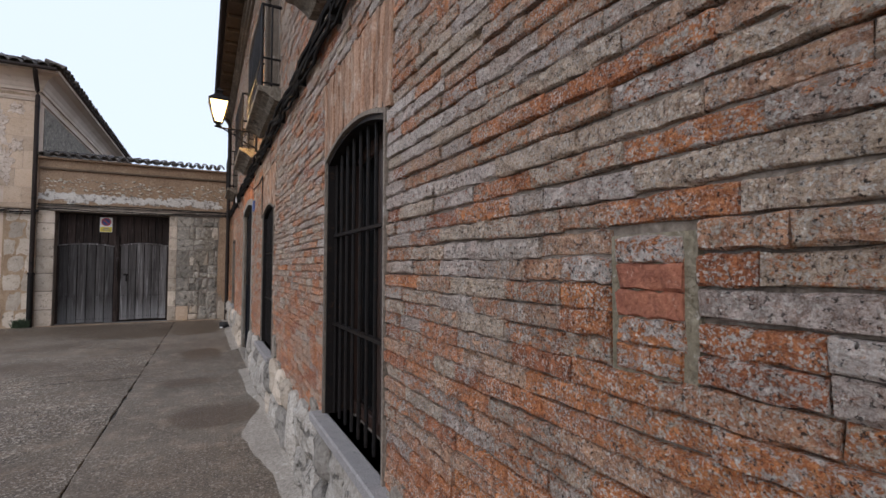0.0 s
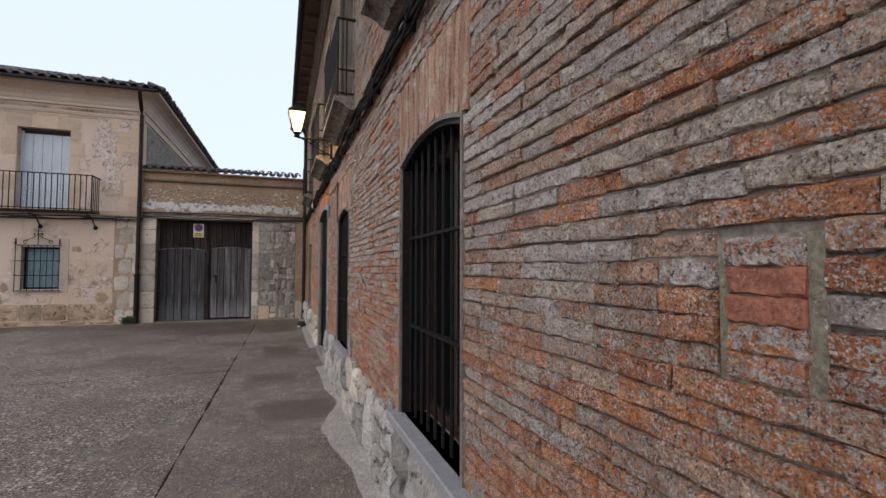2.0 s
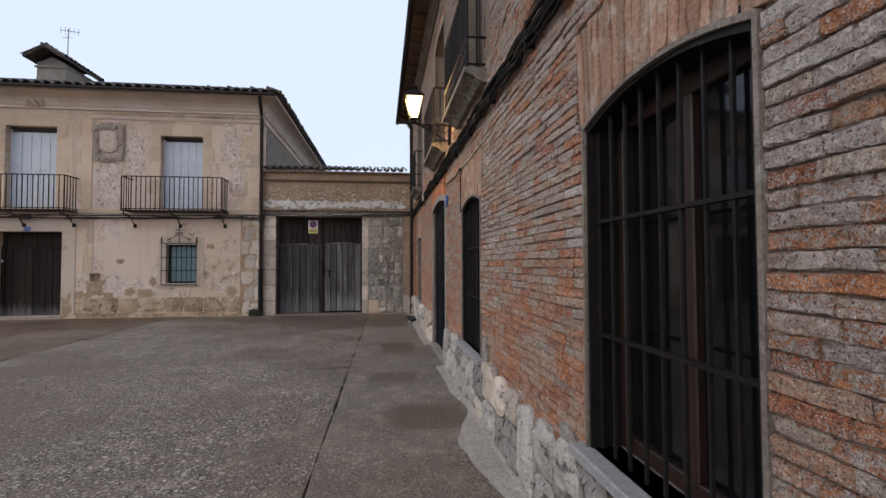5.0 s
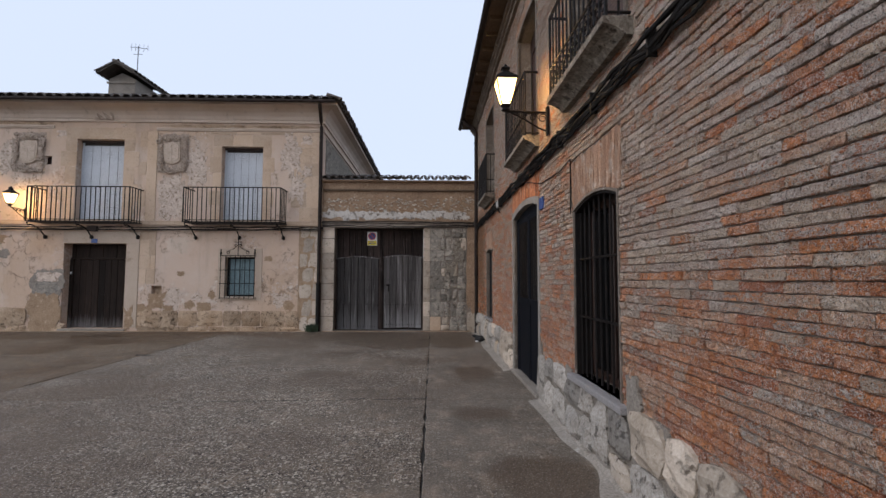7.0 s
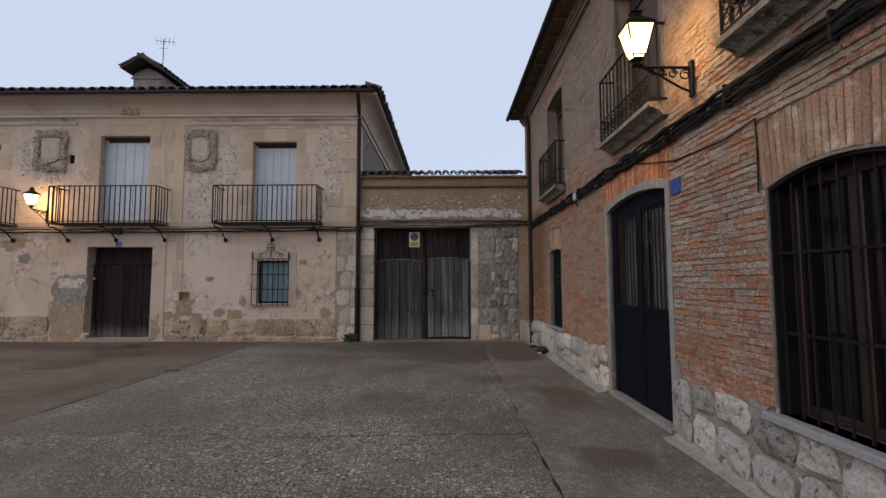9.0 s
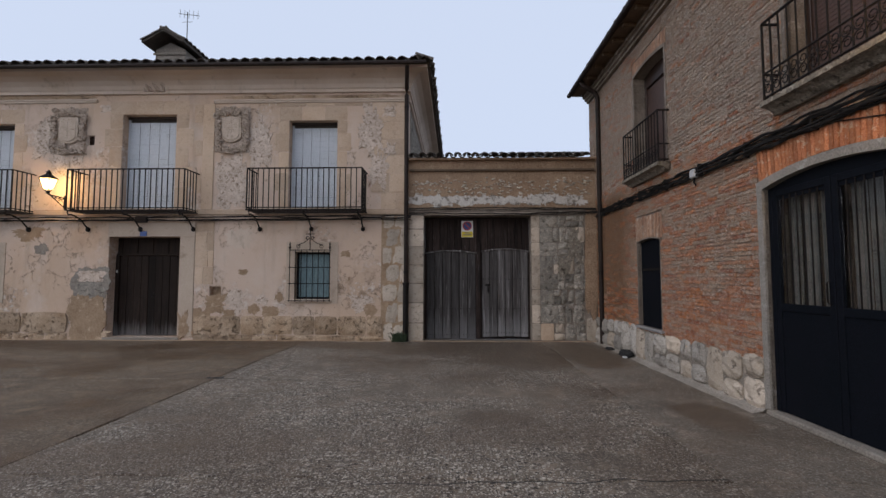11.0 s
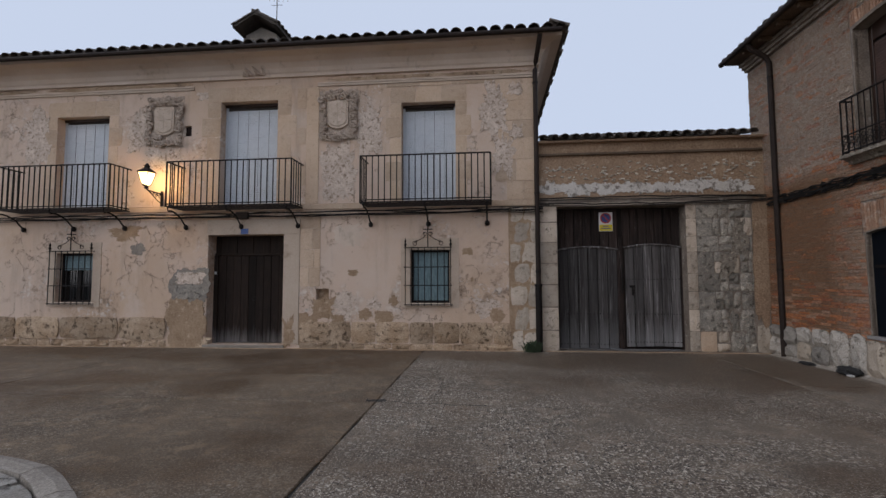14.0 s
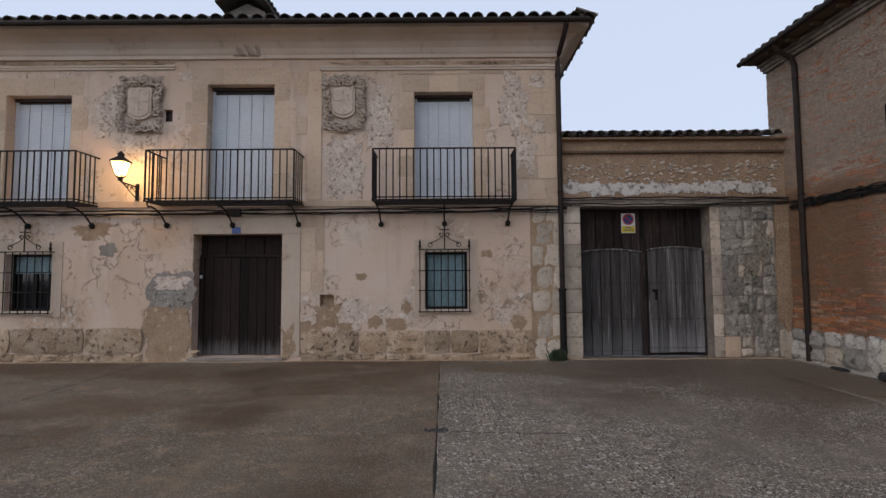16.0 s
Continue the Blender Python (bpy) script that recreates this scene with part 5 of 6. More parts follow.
def coat_of_arms(cx, cz, w, h, seed):
    """A carved panel: rough slab, raised edge, shield with quarters, curling mantling and a helm."""
    r = random.Random(seed)
    n, bm = 26, bmesh.new()
    grid = [[bm.verts.new((cx + (i / n - 0.5) * w * (1 + 0.06 * noise.noise(Vector((j * 0.4, i * 0.4, seed)))), FY - (0.004 + 0.018 * noise.noise(Vector((i * 0.6, j * 0.6, seed))) if 0 < i < n and 0 < j < n else -0.03), cz + (j / n - 0.5) * h * (1 + 0.05 * noise.noise(Vector((i * 0.4, j * 0.3, seed + 5)))))) for i in range(n + 1)] for j in range(n + 1)]
    for j in range(n):
        for i in range(n):
            bm.faces.new((grid[j][i], grid[j][i + 1], grid[j + 1][i + 1], grid[j + 1][i]))
    panel = part("coat_of_arms", bm, CARVED, manor, "weathered carved stone coat of arms")
    for k in range(40):
        a = 2 * math.pi * k / 40 + r.uniform(-0.06, 0.06)
        f = max(abs(math.cos(a)), abs(math.sin(a))) ** -0.85 * r.uniform(0.80, 1.06)
        px, pz = cx + w * 0.41 * math.cos(a) * f, cz + h * 0.41 * math.sin(a) * f
        rr, st, fl = r.uniform(0.055, 0.10), r.uniform(0, 6.28), r.choice((-1, 1))
        pts = [(px + fl * rr * (1 - 0.65 * t / 10) * math.cos(st + 0.75 * t), FY - 0.045 - 0.03 * math.sin(t * 0.3), pz + rr * (1 - 0.65 * t / 10) * math.sin(st + 0.75 * t)) for t in range(11)]
        part("scroll", tubes(pts, r=r.uniform(0.016, 0.028), seg=5), CARVED, panel)
    sw, sh, bm = w * 0.26, h * 0.27, bmesh.new()

    def shield(k, y0, y1):
        pts = [(-1, 0.95), (-0.8, 1.1), (-0.4, 1.0), (0, 1.08), (0.4, 1.0), (0.8, 1.1), (1, 0.95)] + [(math.cos(a), -0.62 - 0.40 * math.sin(a) ** 1.6) for a in [math.pi * t / 12 for t in range(13)]]
        a = [bm.verts.new((cx + sw * k * x, FY - y0, cz + sh * k * z)) for x, z in pts]
        b = [bm.verts.new((cx + sw * k * 0.94 * x, FY - y1, cz + sh * k * 0.94 * z)) for x, z in pts]
        for i in range(len(a)):
            j = (i + 1) % len(a)
            bm.faces.new((a[i], a[j], b[j], b[i]))
        bm.faces.new(b)

    shield(1.0, 0.0, 0.05)
    shield(0.82, 0.048, 0.066)
    tube(bm, [(cx, FY - 0.066, cz - sh * 0.72), (cx, FY - 0.066, cz + sh * 0.78)], 0.009, 5)
    tube(bm, [(cx - sw * 0.75, FY - 0.066, cz + sh * 0.1), (cx + sw * 0.75, FY - 0.066, cz + sh * 0.1)], 0.009, 5)
    for k in range(12):
        x, z = cx + r.uniform(-0.6, 0.6) * sw, cz + r.uniform(-0.5, 0.7) * sh
        tube(bm, [(x + 0.03 * math.cos(a), FY - 0.064, z + 0.03 * math.sin(a)) for a in (0, 1, 2, 3, 4)], 0.008, 4)
    part("shield", bm, SHIELD, panel, "pale quartered shield")
    bm = bmesh.new()
    for k in range(5):
        x = cx + (k - 2) * 0.075
        tube(bm, [(x, FY - 0.05, cz + sh * 1.10), (x + (k - 2) * 0.012, FY - 0.08, cz + sh * 1.22), (x + (k - 2) * 0.03, FY - 0.05, cz + sh * 1.34)], 0.026, 6)
    part("crown", bm, SHIELD, panel, "worn stone crown")


coat_of_arms(-12.30, 5.06, 0.96, 1.24, 3)
coat_of_arms(-8.26, 5.06, 0.94, 1.20, 8)
relief("carved_crest", -10.18, 6.12, 0.55, 0.24, lambda u, v: 0.10 + 0.05 * math.sin(9 * u + 3 * v) * (1 - u * u), 22, manor, CARVED, "small carved crest under the cornice")


# patches of lost or mended plaster
def patch(x, z, rx, rz, material, seed, thick=0.012, rag=0.4, parent=None, label=""):
    bm = blob(rx, rz, thick, seed, 44, rag)
    return part("plaster_patch", bm, material, parent or manor, label, Matrix.Translation((x, FY + 0.002, z)))


for x, z, rx, sd in ((-17.0, 5.91, 1.5, 101.0), (-13.9, 5.91, 1.3, 103.0), (-12.2, 5.905, 0.55, 105.0), (-7.1, 5.87, 1.3, 107.0), (-5.1, 5.872, 0.9, 109.0)):
    patch(x, z, rx, 0.042, PLINTH, sd, 0.008 + 0.0005 * (sd - 100), 0.35, None, "brown bare stone strip")
for args in (
    (-9.15, 2.3, 0.10, 0.5, ASHLAR, 51.0, 0.005, 0.3),
    (-5.45, 2.05, 0.10, 0.07, EARTH, 53.0, 0.005, 0.6),
    (-5.35, 1.45, 0.04, 0.04, EARTH, 55.0, 0.005, 0.6),
    (-7.9, 1.62, 0.10, 0.06, EARTH, 57.0, 0.005, 0.5),
    (-13.2, 2.55, 0.34, 0.16, EARTH, 59.0, 0.004, 0.8),
    (-11.55, 0.10, 0.5, 0.12, PLINTH, 67.0, 0.018, 0.6),
    (-4.45, 5.5, 0.14, 0.12, RENDER_PALE, 69.0, 0.0245, 0.7),
    (-4.42, 4.55, 0.12, 0.14, RENDER_PALE, 71.0, 0.030, 0.8),
    (-11.35, 5.62, 0.16, 0.08, RENDER_PALE, 73.0, 0.0055, 0.7),
    (-13.3, 3.55, 0.25, 0.3, RENDER_PALE, 75.0, 0.0065, 0.7),
    (-8.35, 0.30, 0.35, 0.16, PLINTH, 77.0, 0.045, 0.6),
    (-9.3, 0.35, 0.14, 0.3, EARTH, 79.0, 0.026, 0.6),
    (-11.60, 1.34, 0.46, 0.40, CEMENT, 3.1, 0.02, 0.22, None, "grey cement repair beside the door"),
    (-11.62, 0.52, 0.44, 0.58, EARTH, 9.4, 0.023, 0.25, None, "bare earthy wall core"),
    (-11.58, 1.20, 0.36, 0.15, GREYSTONE, 5.2, 0.028, 0.3),
    (-11.58, 1.50, 0.34, 0.13, RENDER_PALE, 5.9, 0.025, 0.3),
    (-7.0, 1.02, 0.10, 0.10, EARTH, 81.0, 0.007, 0.7),
    (-7.62, 0.72, 0.16, 0.10, EARTH, 83.0, 0.009, 0.6),
    (-8.2, 0.62, 0.18, 0.10, EARTH, 85.0, 0.011, 0.6),
    (-8.20, 3.80, 0.40, 0.62, RENDER_PALE, 1.7, 0.014, 0.45, None, "rough pale render"),
    (-7.56, 4.75, 0.25, 0.66, RENDER_PALE, 12.3, 0.012, 0.6),
    (-4.85, 5.05, 0.26, 0.50, RENDER_PALE, 6.6, 0.026, 0.7),
    (-4.70, 4.05, 0.20, 0.42, RENDER_PALE, 16.6, 0.028, 0.7),
    (-12.95, 4.9, 0.20, 0.42, RENDER_PALE, 21.0, 0.012, 0.6),
    (-15.45, 4.7, 0.3, 0.6, RENDER_PALE, 23.0, 0.012, 0.5),
    (-12.3, 4.16, 0.42, 0.24, RENDER_PALE, 27.0, 0.012, 0.6),
    (-7.22, 0.68, 0.20, 0.13, EARTH, 31.0, 0.008, 0.25),
    (-4.86, 0.72, 0.14, 0.14, EARTH, 33.0, 0.008, 0.4),
    (-5.12, 0.92, 0.26, 0.2, RENDER_PALE, 35.0, 0.006, 0.7),
    (-8.05, 0.92, 0.28, 0.24, RENDER_PALE, 37.0, 0.006, 0.7),
    (-7.45, 0.95, 0.14, 0.14, RENDER_PALE, 39.0, 0.006, 0.7),
    (-8.55, 0.85, 0.22, 0.2, EARTH, 41.0, 0.008, 0.5),
    (-12.85, 2.15, 0.16, 0.13, CEMENT, 43.0, 0.006, 0.4),
    (-8.95, 0.42, 0.30, 0.30, EARTH, 45.0, 0.010, 0.4),
    (-8.05, 2.45, 0.28, 0.22, COVE, 49.0, 0.004, 0.6),
):
    patch(*args)


# ---- manor balconies ----
def iron_balcony(x0, x1, label):
    g = thing("balcony", label, "balcony", group="manor balconies")
    yf, z0, z1 = 14.50, 3.02, 3.97
    part("top_rail", tubes([(x0, FY + 0.02, z1), (x0, yf, z1), (x1, yf, z1), (x1, FY + 0.02, z1)], r=0.016), IRON, g)
    part("foot_rail", tubes([(x0, FY + 0.02, z0 + 0.05), (x0, yf, z0 + 0.05), (x1, yf, z0 + 0.05), (x1, FY + 0.02, z0 + 0.05)], r=0.013), IRON, g)
    part("floor_frame", boxes((x0 - 0.02, x1 + 0.02, yf - 0.02, yf + 0.03, z0 - 0.012, z0 + 0.012), (x0 - 0.02, x0 + 0.03, yf + 0.03, FY + 0.02, z0 - 0.012, z0 + 0.012), (x1 - 0.03, x1 + 0.02, yf + 0.03, FY + 0.02, z0 - 0.012, z0 + 0.012), bevel=0.004), IRON, g)
    for k in range(4):
        y = yf + 0.09 + 0.135 * k
        part("floor_slat", boxes((x0 + 0.031, x1 - 0.031, y, y + 0.045, z0 - 0.02, z0 - 0.002)), PIPE, g)
    n = round((x1 - x0) / 0.128)
    for k in range(n + 1):
        x = x0 + (x1 - x0) * k / n
        part("bar", tubes([(x, yf, z0 + 0.012), (x, yf, z1)], r=0.0125 if 0 < k < n else 0.018, seg=6), IRON, g)
        if 0 < k < n:
            part("collar", lathe([(0.010, 0), (0.017, 0.012), (0.010, 0.024)], 6, Matrix.Translation((x, yf, 3.5))), IRON, g)
    for x in (x0, x1):
        for k in range(1, 5):
            y = yf + (FY - yf) * k / 5
            part("bar", tubes([(x, y, z0 + 0.012), (x, y, z1)], r=0.0125, seg=6), IRON, g)
    for f in (0.03, 0.5, 0.97):
        x = x0 + (x1 - x0) * f
        pts = [(x, yf - 0.03, z0 - 0.01), (x, yf - 0.055, z0 - 0.06), (x, yf - 0.01, z0 - 0.11), (x, yf + 0.06, z0 - 0.09), (x, yf + 0.2, z0 - 0.12), (x, yf + 0.36, z0 - 0.19), (x, yf + 0.47, z0 - 0.29), (x, FY - 0.02, z0 - 0.38)]
        part("strut", tubes(pts, r=0.017, seg=6), IRON, g)
        part("strut_boss", lathe([(0.02, -0.06), (0.05, -0.03), (0.05, 0.02), (0.02, 0.05)], 8, Matrix.Translation((x, FY - 0.03, z0 - 0.38))), IRON, g)


iron_balcony(-7.59, -4.96, "black wrought iron balcony before a pale blind")
iron_balcony(-11.78, -9.04, "black wrought iron balcony above the old door")
iron_balcony(-15.75, -13.08, "black wrought iron balcony beside the lit lantern")

mc = thing("cable_bundle", "black cables strung along the manor under its balconies", "cables")
for k in range(5):
    part("cable", tubes(wavy((-19.0, FY - 0.06 - 0.012 * (k % 2), 2.83 + 0.026 * k), (-3.9, FY - 0.09 - 0.012 * (k % 2), 2.85 + 0.024 * k), 0.02 * (k % 3), 40, 20 + k * 2.3, 0.03), r=0.010 + 0.004 * (k % 2), seg=5), CABLE, mc)
gc = thing("cable_bundle", "black cables sagging across the gate wall", "cables")
for k in range(4):
    part("cable", tubes(wavy((-3.95, GY - 0.10, 2.96 + 0.05 * k), (0.46, GY - 0.07, 3.0 + 0.035 * k), 0.03 - 0.05 * (k > 1), 16, 50 + k * 1.7, 0.02), r=0.010 + 0.004 * (k % 2), seg=5), CABLE, gc)

# ---- gate ----
gate = thing("wooden_gate", "weathered grey plank double gate, closed, with arched wicket panels", "gate")
LY = GY + 0.27
for x0, x1, zt, lift in ((-3.58, -2.325, 2.06, 0.0), (-2.235, -1.08, 2.10, 0.05)):
    n = 7
    for k in range(n):
        p, q = x0 + (x1 - x0) * k / n, x0 + (x1 - x0) * (k + 1) / n
        part("upper_plank", boxes((p + 0.006, q - 0.006, LY + 0.004 * (k % 2), LY + 0.05, zt - 0.1, 2.93), bevel=0.004), WOOD_DARK, gate, "dark brown sheltered plank")
    n = 6
    for k in range(n):
        p, q = x0 + 0.03 + (x1 - x0 - 0.06) * k / n, x0 + 0.03 + (x1 - x0 - 0.06) * (k + 1) / n
        u = ((p + q) / 2 - (x0 + x1) / 2) / ((x1 - x0) / 2)
        top = zt + 0.06 * (1 - u * u)
        foot = 0.02 + lift + rng.uniform(0, 0.02)
        part("plank", boxes((p + 0.008, q - 0.007, LY - 0.045 + 0.010 * (k % 3 == 0), LY - 0.002, foot, top), bevel=0.005), WOOD_GREY, gate, "silver-grey weathered plank")
    pts = [(x0 + 0.01 + (x1 - x0 - 0.02) * k / 10, LY - 0.055, zt + 0.01 + 0.06 * (1 - (2 * k / 10 - 1) ** 2)) for k in range(11)]
    part("arched_moulding", tubes(pts, r=0.020, seg=6), WOOD_GREY, gate, "bleached arched moulding")
    part("stile", boxes((x0 - 0.018, x0 + 0.028, LY - 0.03, LY - 0.006, 0.02, zt), bevel=0.004), WOOD_DARK, gate)
    part("stile", boxes((x1 - 0.028, x1 + 0.018, LY - 0.03, LY - 0.006, 0.02, zt), bevel=0.004), WOOD_DARK, gate)
    part("bottom_rail", boxes((x0, x1, LY - 0.002, LY + 0.04, 0.02, 0.14)), WOOD_DARK, gate)
    bm = bmesh.new()
    for z in (0.12 + lift, 0.74, 1.45):
        for k in range(18):
            x = x0 + 0.06 + (x1 - x0 - 0.12) * k / 17
            quad_box(bm, x - 0.009, x + 0.009, LY - 0.052, LY - 0.03, z - 0.009, z + 0.009)
    part("nail_heads", bm, IRON, gate, kind="stuff")
part("centre_post", boxes((-2.318, -2.245, LY - 0.05, LY + 0.03, 0.02, 2.35), bevel=0.008), WOOD_DARK, gate)
part("centre_post", boxes((-2.335, -2.225, LY + 0.012, LY + 0.05, 0.02, 2.93), bevel=0.004), WOOD_DARK, gate)
part("backing_board", boxes((-3.59, -1.07, LY + 0.056, LY + 0.075, 0.02, 2.945)), WOOD_DARK, gate)
part("bolt", tubes([(-2.27, LY - 0.07, 1.15), (-2.27, LY - 0.07, 1.75)], r=0.014), IRON, gate)
part("latch", boxes((-2.13, -2.02, LY - 0.07, LY - 0.045, 1.28, 1.33), (-2.08, -2.05, LY - 0.075, LY - 0.045, 1.12, 1.3), bevel=0.004), IRON, gate)

sign = thing("no_parking_sign", "white and yellow no parking plate screwed to the gate", "sign")
sx, sy = -2.56, LY - 0.012
part("plate", boxes((sx - 0.14, sx + 0.14, sy - 0.006, sy, 2.46, 2.86), bevel=0.002), WHITE_PAINT, sign)
disc = lambda r, y, zc: lathe([(r, 0), (r, 0.003)], 28, Matrix.Translation((sx, y, zc)) @ pose(0, 0, 0, 90))
part("red_ring", disc(0.112, sy - 0.006, 2.735), RED_PAINT, sign)
part("blue_disc", disc(0.088, sy - 0.0085, 2.735), SIGN_BLUE, sign)
bm = boxes((-0.1, 0.1, -0.0035, 0.0, -0.012, 0.012))
bm.transform(Matrix.Translation((sx, sy - 0.0115, 2.735)) @ pose(0, 0, 0, 0, 45, 0))
part("red_slash", bm, RED_PAINT, sign)
part("yellow_panel", boxes((sx - 0.13, sx + 0.13, sy - 0.009, sy - 0.0055, 2.47, 2.60)), YELLOW_PAINT, sign)
for k, w in ((0, 0.06), (1, 0.10)):
    part("text_bar", boxes((sx - w, sx + w, sy - 0.012, sy - 0.0088, 2.555 - 0.045 * k, 2.575 - 0.045 * k)), SIGN_BLUE, sign)

# gate wall trim
part("lintel", boxes((-3.75, -0.95, GY - 0.02, GY + 0.3, 2.952, 3.03), bevel=0.012), JAMB, gate_wall, "thin pale stone lintel")
part("timber_plate", boxes((-3.94, 0.45, GY - 0.05, GY + 0.02, 4.02, 4.07), bevel=0.008), SOFFIT, gate_wall, "dark timber wall plate")
part("coping", boxes((-3.96, 0.48, GY - 0.10, GY + 0.6, 4.281, 4.33), bevel=0.01), MUD, gate_wall)
tiled_plane(gate_wall, (-3.86, GY - 0.20, 4.345), (1, 0, 0), (0, 1, 0.24), 20, lambda s: 0.8)
for k in range(15):
    part("lime_patch", blob(rng.uniform(0.17, 0.24), rng.uniform(0.075, 0.12), 0.012 + 0.0006 * k, 61.0 + 3.7 * k, 40, 0.7), LIME, gate_wall, "flaking white lime", Matrix.Translation((-3.76 + 0.27 * k, GY + 0.012, 3.33 + rng.uniform(-0.02, 0.02))))
items = []
for k in range(190):
    x, z = rng.uniform(-3.85, 0.4), rng.choice((rng.gauss(3.58, 0.08), rng.gauss(3.74, 0.06)))
    z = max(3.48, min(3.95, z))
    w, h = rng.uniform(0.06, 0.17), rng.uniform(0.03, 0.075)
    items.append((*stone_block(w, h, 0.06, rng, 3, 0.012, 0.9), Matrix.Translation((x, GY - 0.012 + rng.uniform(-0.004, 0.006), z)) @ pose(0, 0, 0, 0, rng.uniform(-25, 25), 0)))
part("bedded_stones", merged(items), RUBBLE_MIX, gate_wall, "pale stones bedded in mud plaster", kind="stuff")

# ---- loose things and ground details ----
rag = thing("rubbish_bag", "crumpled black bag with a white scrap by the wall", "rubbish")
bm = bmesh.new()
bmesh.ops.create_icosphere(bm, subdivisions=3, radius=1)
for v in bm.verts:
    k = 1 + 0.35 * noise.noise(v.co * 2.3)
    v.co = Vector((0.36 + v.co.x * 0.12 * k, 13.05 + v.co.y * 0.2 * k, max(0.0, 0.055 + v.co.z * 0.075 * k)))
part("bag", bm, BAG, rag)
part("scrap", boxes((0.24, 0.30, 12.86, 12.95, 0.003, 0.03), bevel=0.006), WHITE_PAINT, rag)
rag2 = thing("rag", "small flattened black rag by the wall", "rubbish")
bm = bmesh.new()
bmesh.ops.create_icosphere(bm, subdivisions=3, radius=1)
for v in bm.verts:
    k = 1 + 0.4 * noise.noise(v.co * 2.1 + Vector((7, 0, 0)))
    v.co = Vector((0.33 + v.co.x * 0.08 * k, 13.95 + v.co.y * 0.16 * k, max(0.0, 0.015 + v.co.z * 0.03 * k)))
part("cloth", bm, BAG, rag2)

weed = thing("weed", "dark green weed tuft at the foot of the downpipe", "plant")
vs, fs = [], []
for k in range(90):
    a, r, hgt = rng.uniform(0, 6.28), rng.uniform(0.0, 0.13), rng.uniform(0.08, 0.26)
    bx, by = -4.16 + r * math.cos(a) * 1.3, 14.96 + r * math.sin(a) * 0.6
    lx, ly, w = bx + rng.uniform(-0.1, 0.1), by - rng.uniform(0, 0.1), rng.uniform(0.012, 0.024)
    o = len(vs)
    vs += [(bx - w / 2, by, 0.0), (bx + w / 2, by, 0.0), ((bx + lx) / 2 + w, (by + ly) / 2, hgt * 0.7), (lx, ly, hgt), ((bx + lx) / 2 - w, (by + ly) / 2, hgt * 0.7)]
    fs.append((o, o + 1, o + 2, o + 3, o + 4))
part("leaves", (vs, fs), LEAF, weed, kind="stuff")


def ragged_strip(name, pts, width, z, material, seed, label=""):
    """A narrow uneven strip along a line on the ground."""
    bm = bmesh.new()
    rows = []
    n = 60
    p, q = Vector(pts[0]), Vector(pts[1])
    d = (q - p).normalized()
    s = Vector((-d.y, d.x))
    for k in range(n + 1):
        c = p.lerp(q, k / n) + s * 0.07 * noise.noise(Vector((k * 0.13, seed, 0)))
        w = width * (0.55 + 0.9 * abs(noise.noise(Vector((k * 0.4, seed, 3)))))
        rows.append([bm.verts.new((c.x + s.x * o, c.y + s.y * o, zz)) for o, zz in ((-w, 0.0), (-w * 0.5, z), (w * 0.5, z), (w, 0.0))])
    for a, b in zip(rows, rows[1:]):
        for i in range(3):
            bm.faces.new((a[i], a[i + 1], b[i + 1], b[i]))
    return part(name, bm, material, ground, label)


ragged_strip("crack", ((-6.36, 10.95), (-5.05, 10.86)), 0.014, 0.003, SOIL, 2.0)
ragged_strip("crack", ((-3.5, 7.52), (-0.87, 7.66)), 0.010, 0.003, SOIL, 4.0)
ragged_strip("crack", ((-6.50, 10.98), (-6.26, 11.03)), 0.07, 0.004, SOIL, 12.0)
ragged_strip("pavement_edge_dirt", ((-18.9, 15.04), (-4.1, 15.05)), 0.05, 0.012, EARTH, 6.0, "earth and grit at the wall foot")
ragged_strip("pavement_edge_dirt", ((-3.9, 15.1), (0.4, 15.1)), 0.045, 0.012, EARTH, 8.0, "earth and grit at the wall foot")

# cement fillet along the brick wall
for u0, u1 in ((U0, 7.55), (9.38, 15.0)):
    bm = bmesh.new()
    rows = []
    n = int((u1 - u0) / 0.15)
    for k in range(n + 1):
        u = u0 + (u1 - u0) * k / n
        w = 0.17 - 0.13 * math.exp(-((u - 5.55) / 0.45) ** 2) + 0.13 * math.exp(-((u - 4.6) / 0.6) ** 2) + 0.05 * noise.noise(Vector((u * 0.8, 3, 0))) + 0.03 * noise.noise(Vector((u * 4, 5, 0)))
        rows.append([bm.verts.new((x, u, z)) for x, z in ((-w, 0.0), (-w * 0.8, 0.006), (-0.06, 0.016), (-0.02, 0.045), (0.02, 0.05))])
    for a, b in zip(rows, rows[1:]):
        for i in range(4):
            bm.faces.new((a[i], a[i + 1], b[i + 1], b[i]))
    part("cement_fillet", bm, FILLET, brick_house, "pale worn cement fillet at the wall foot")

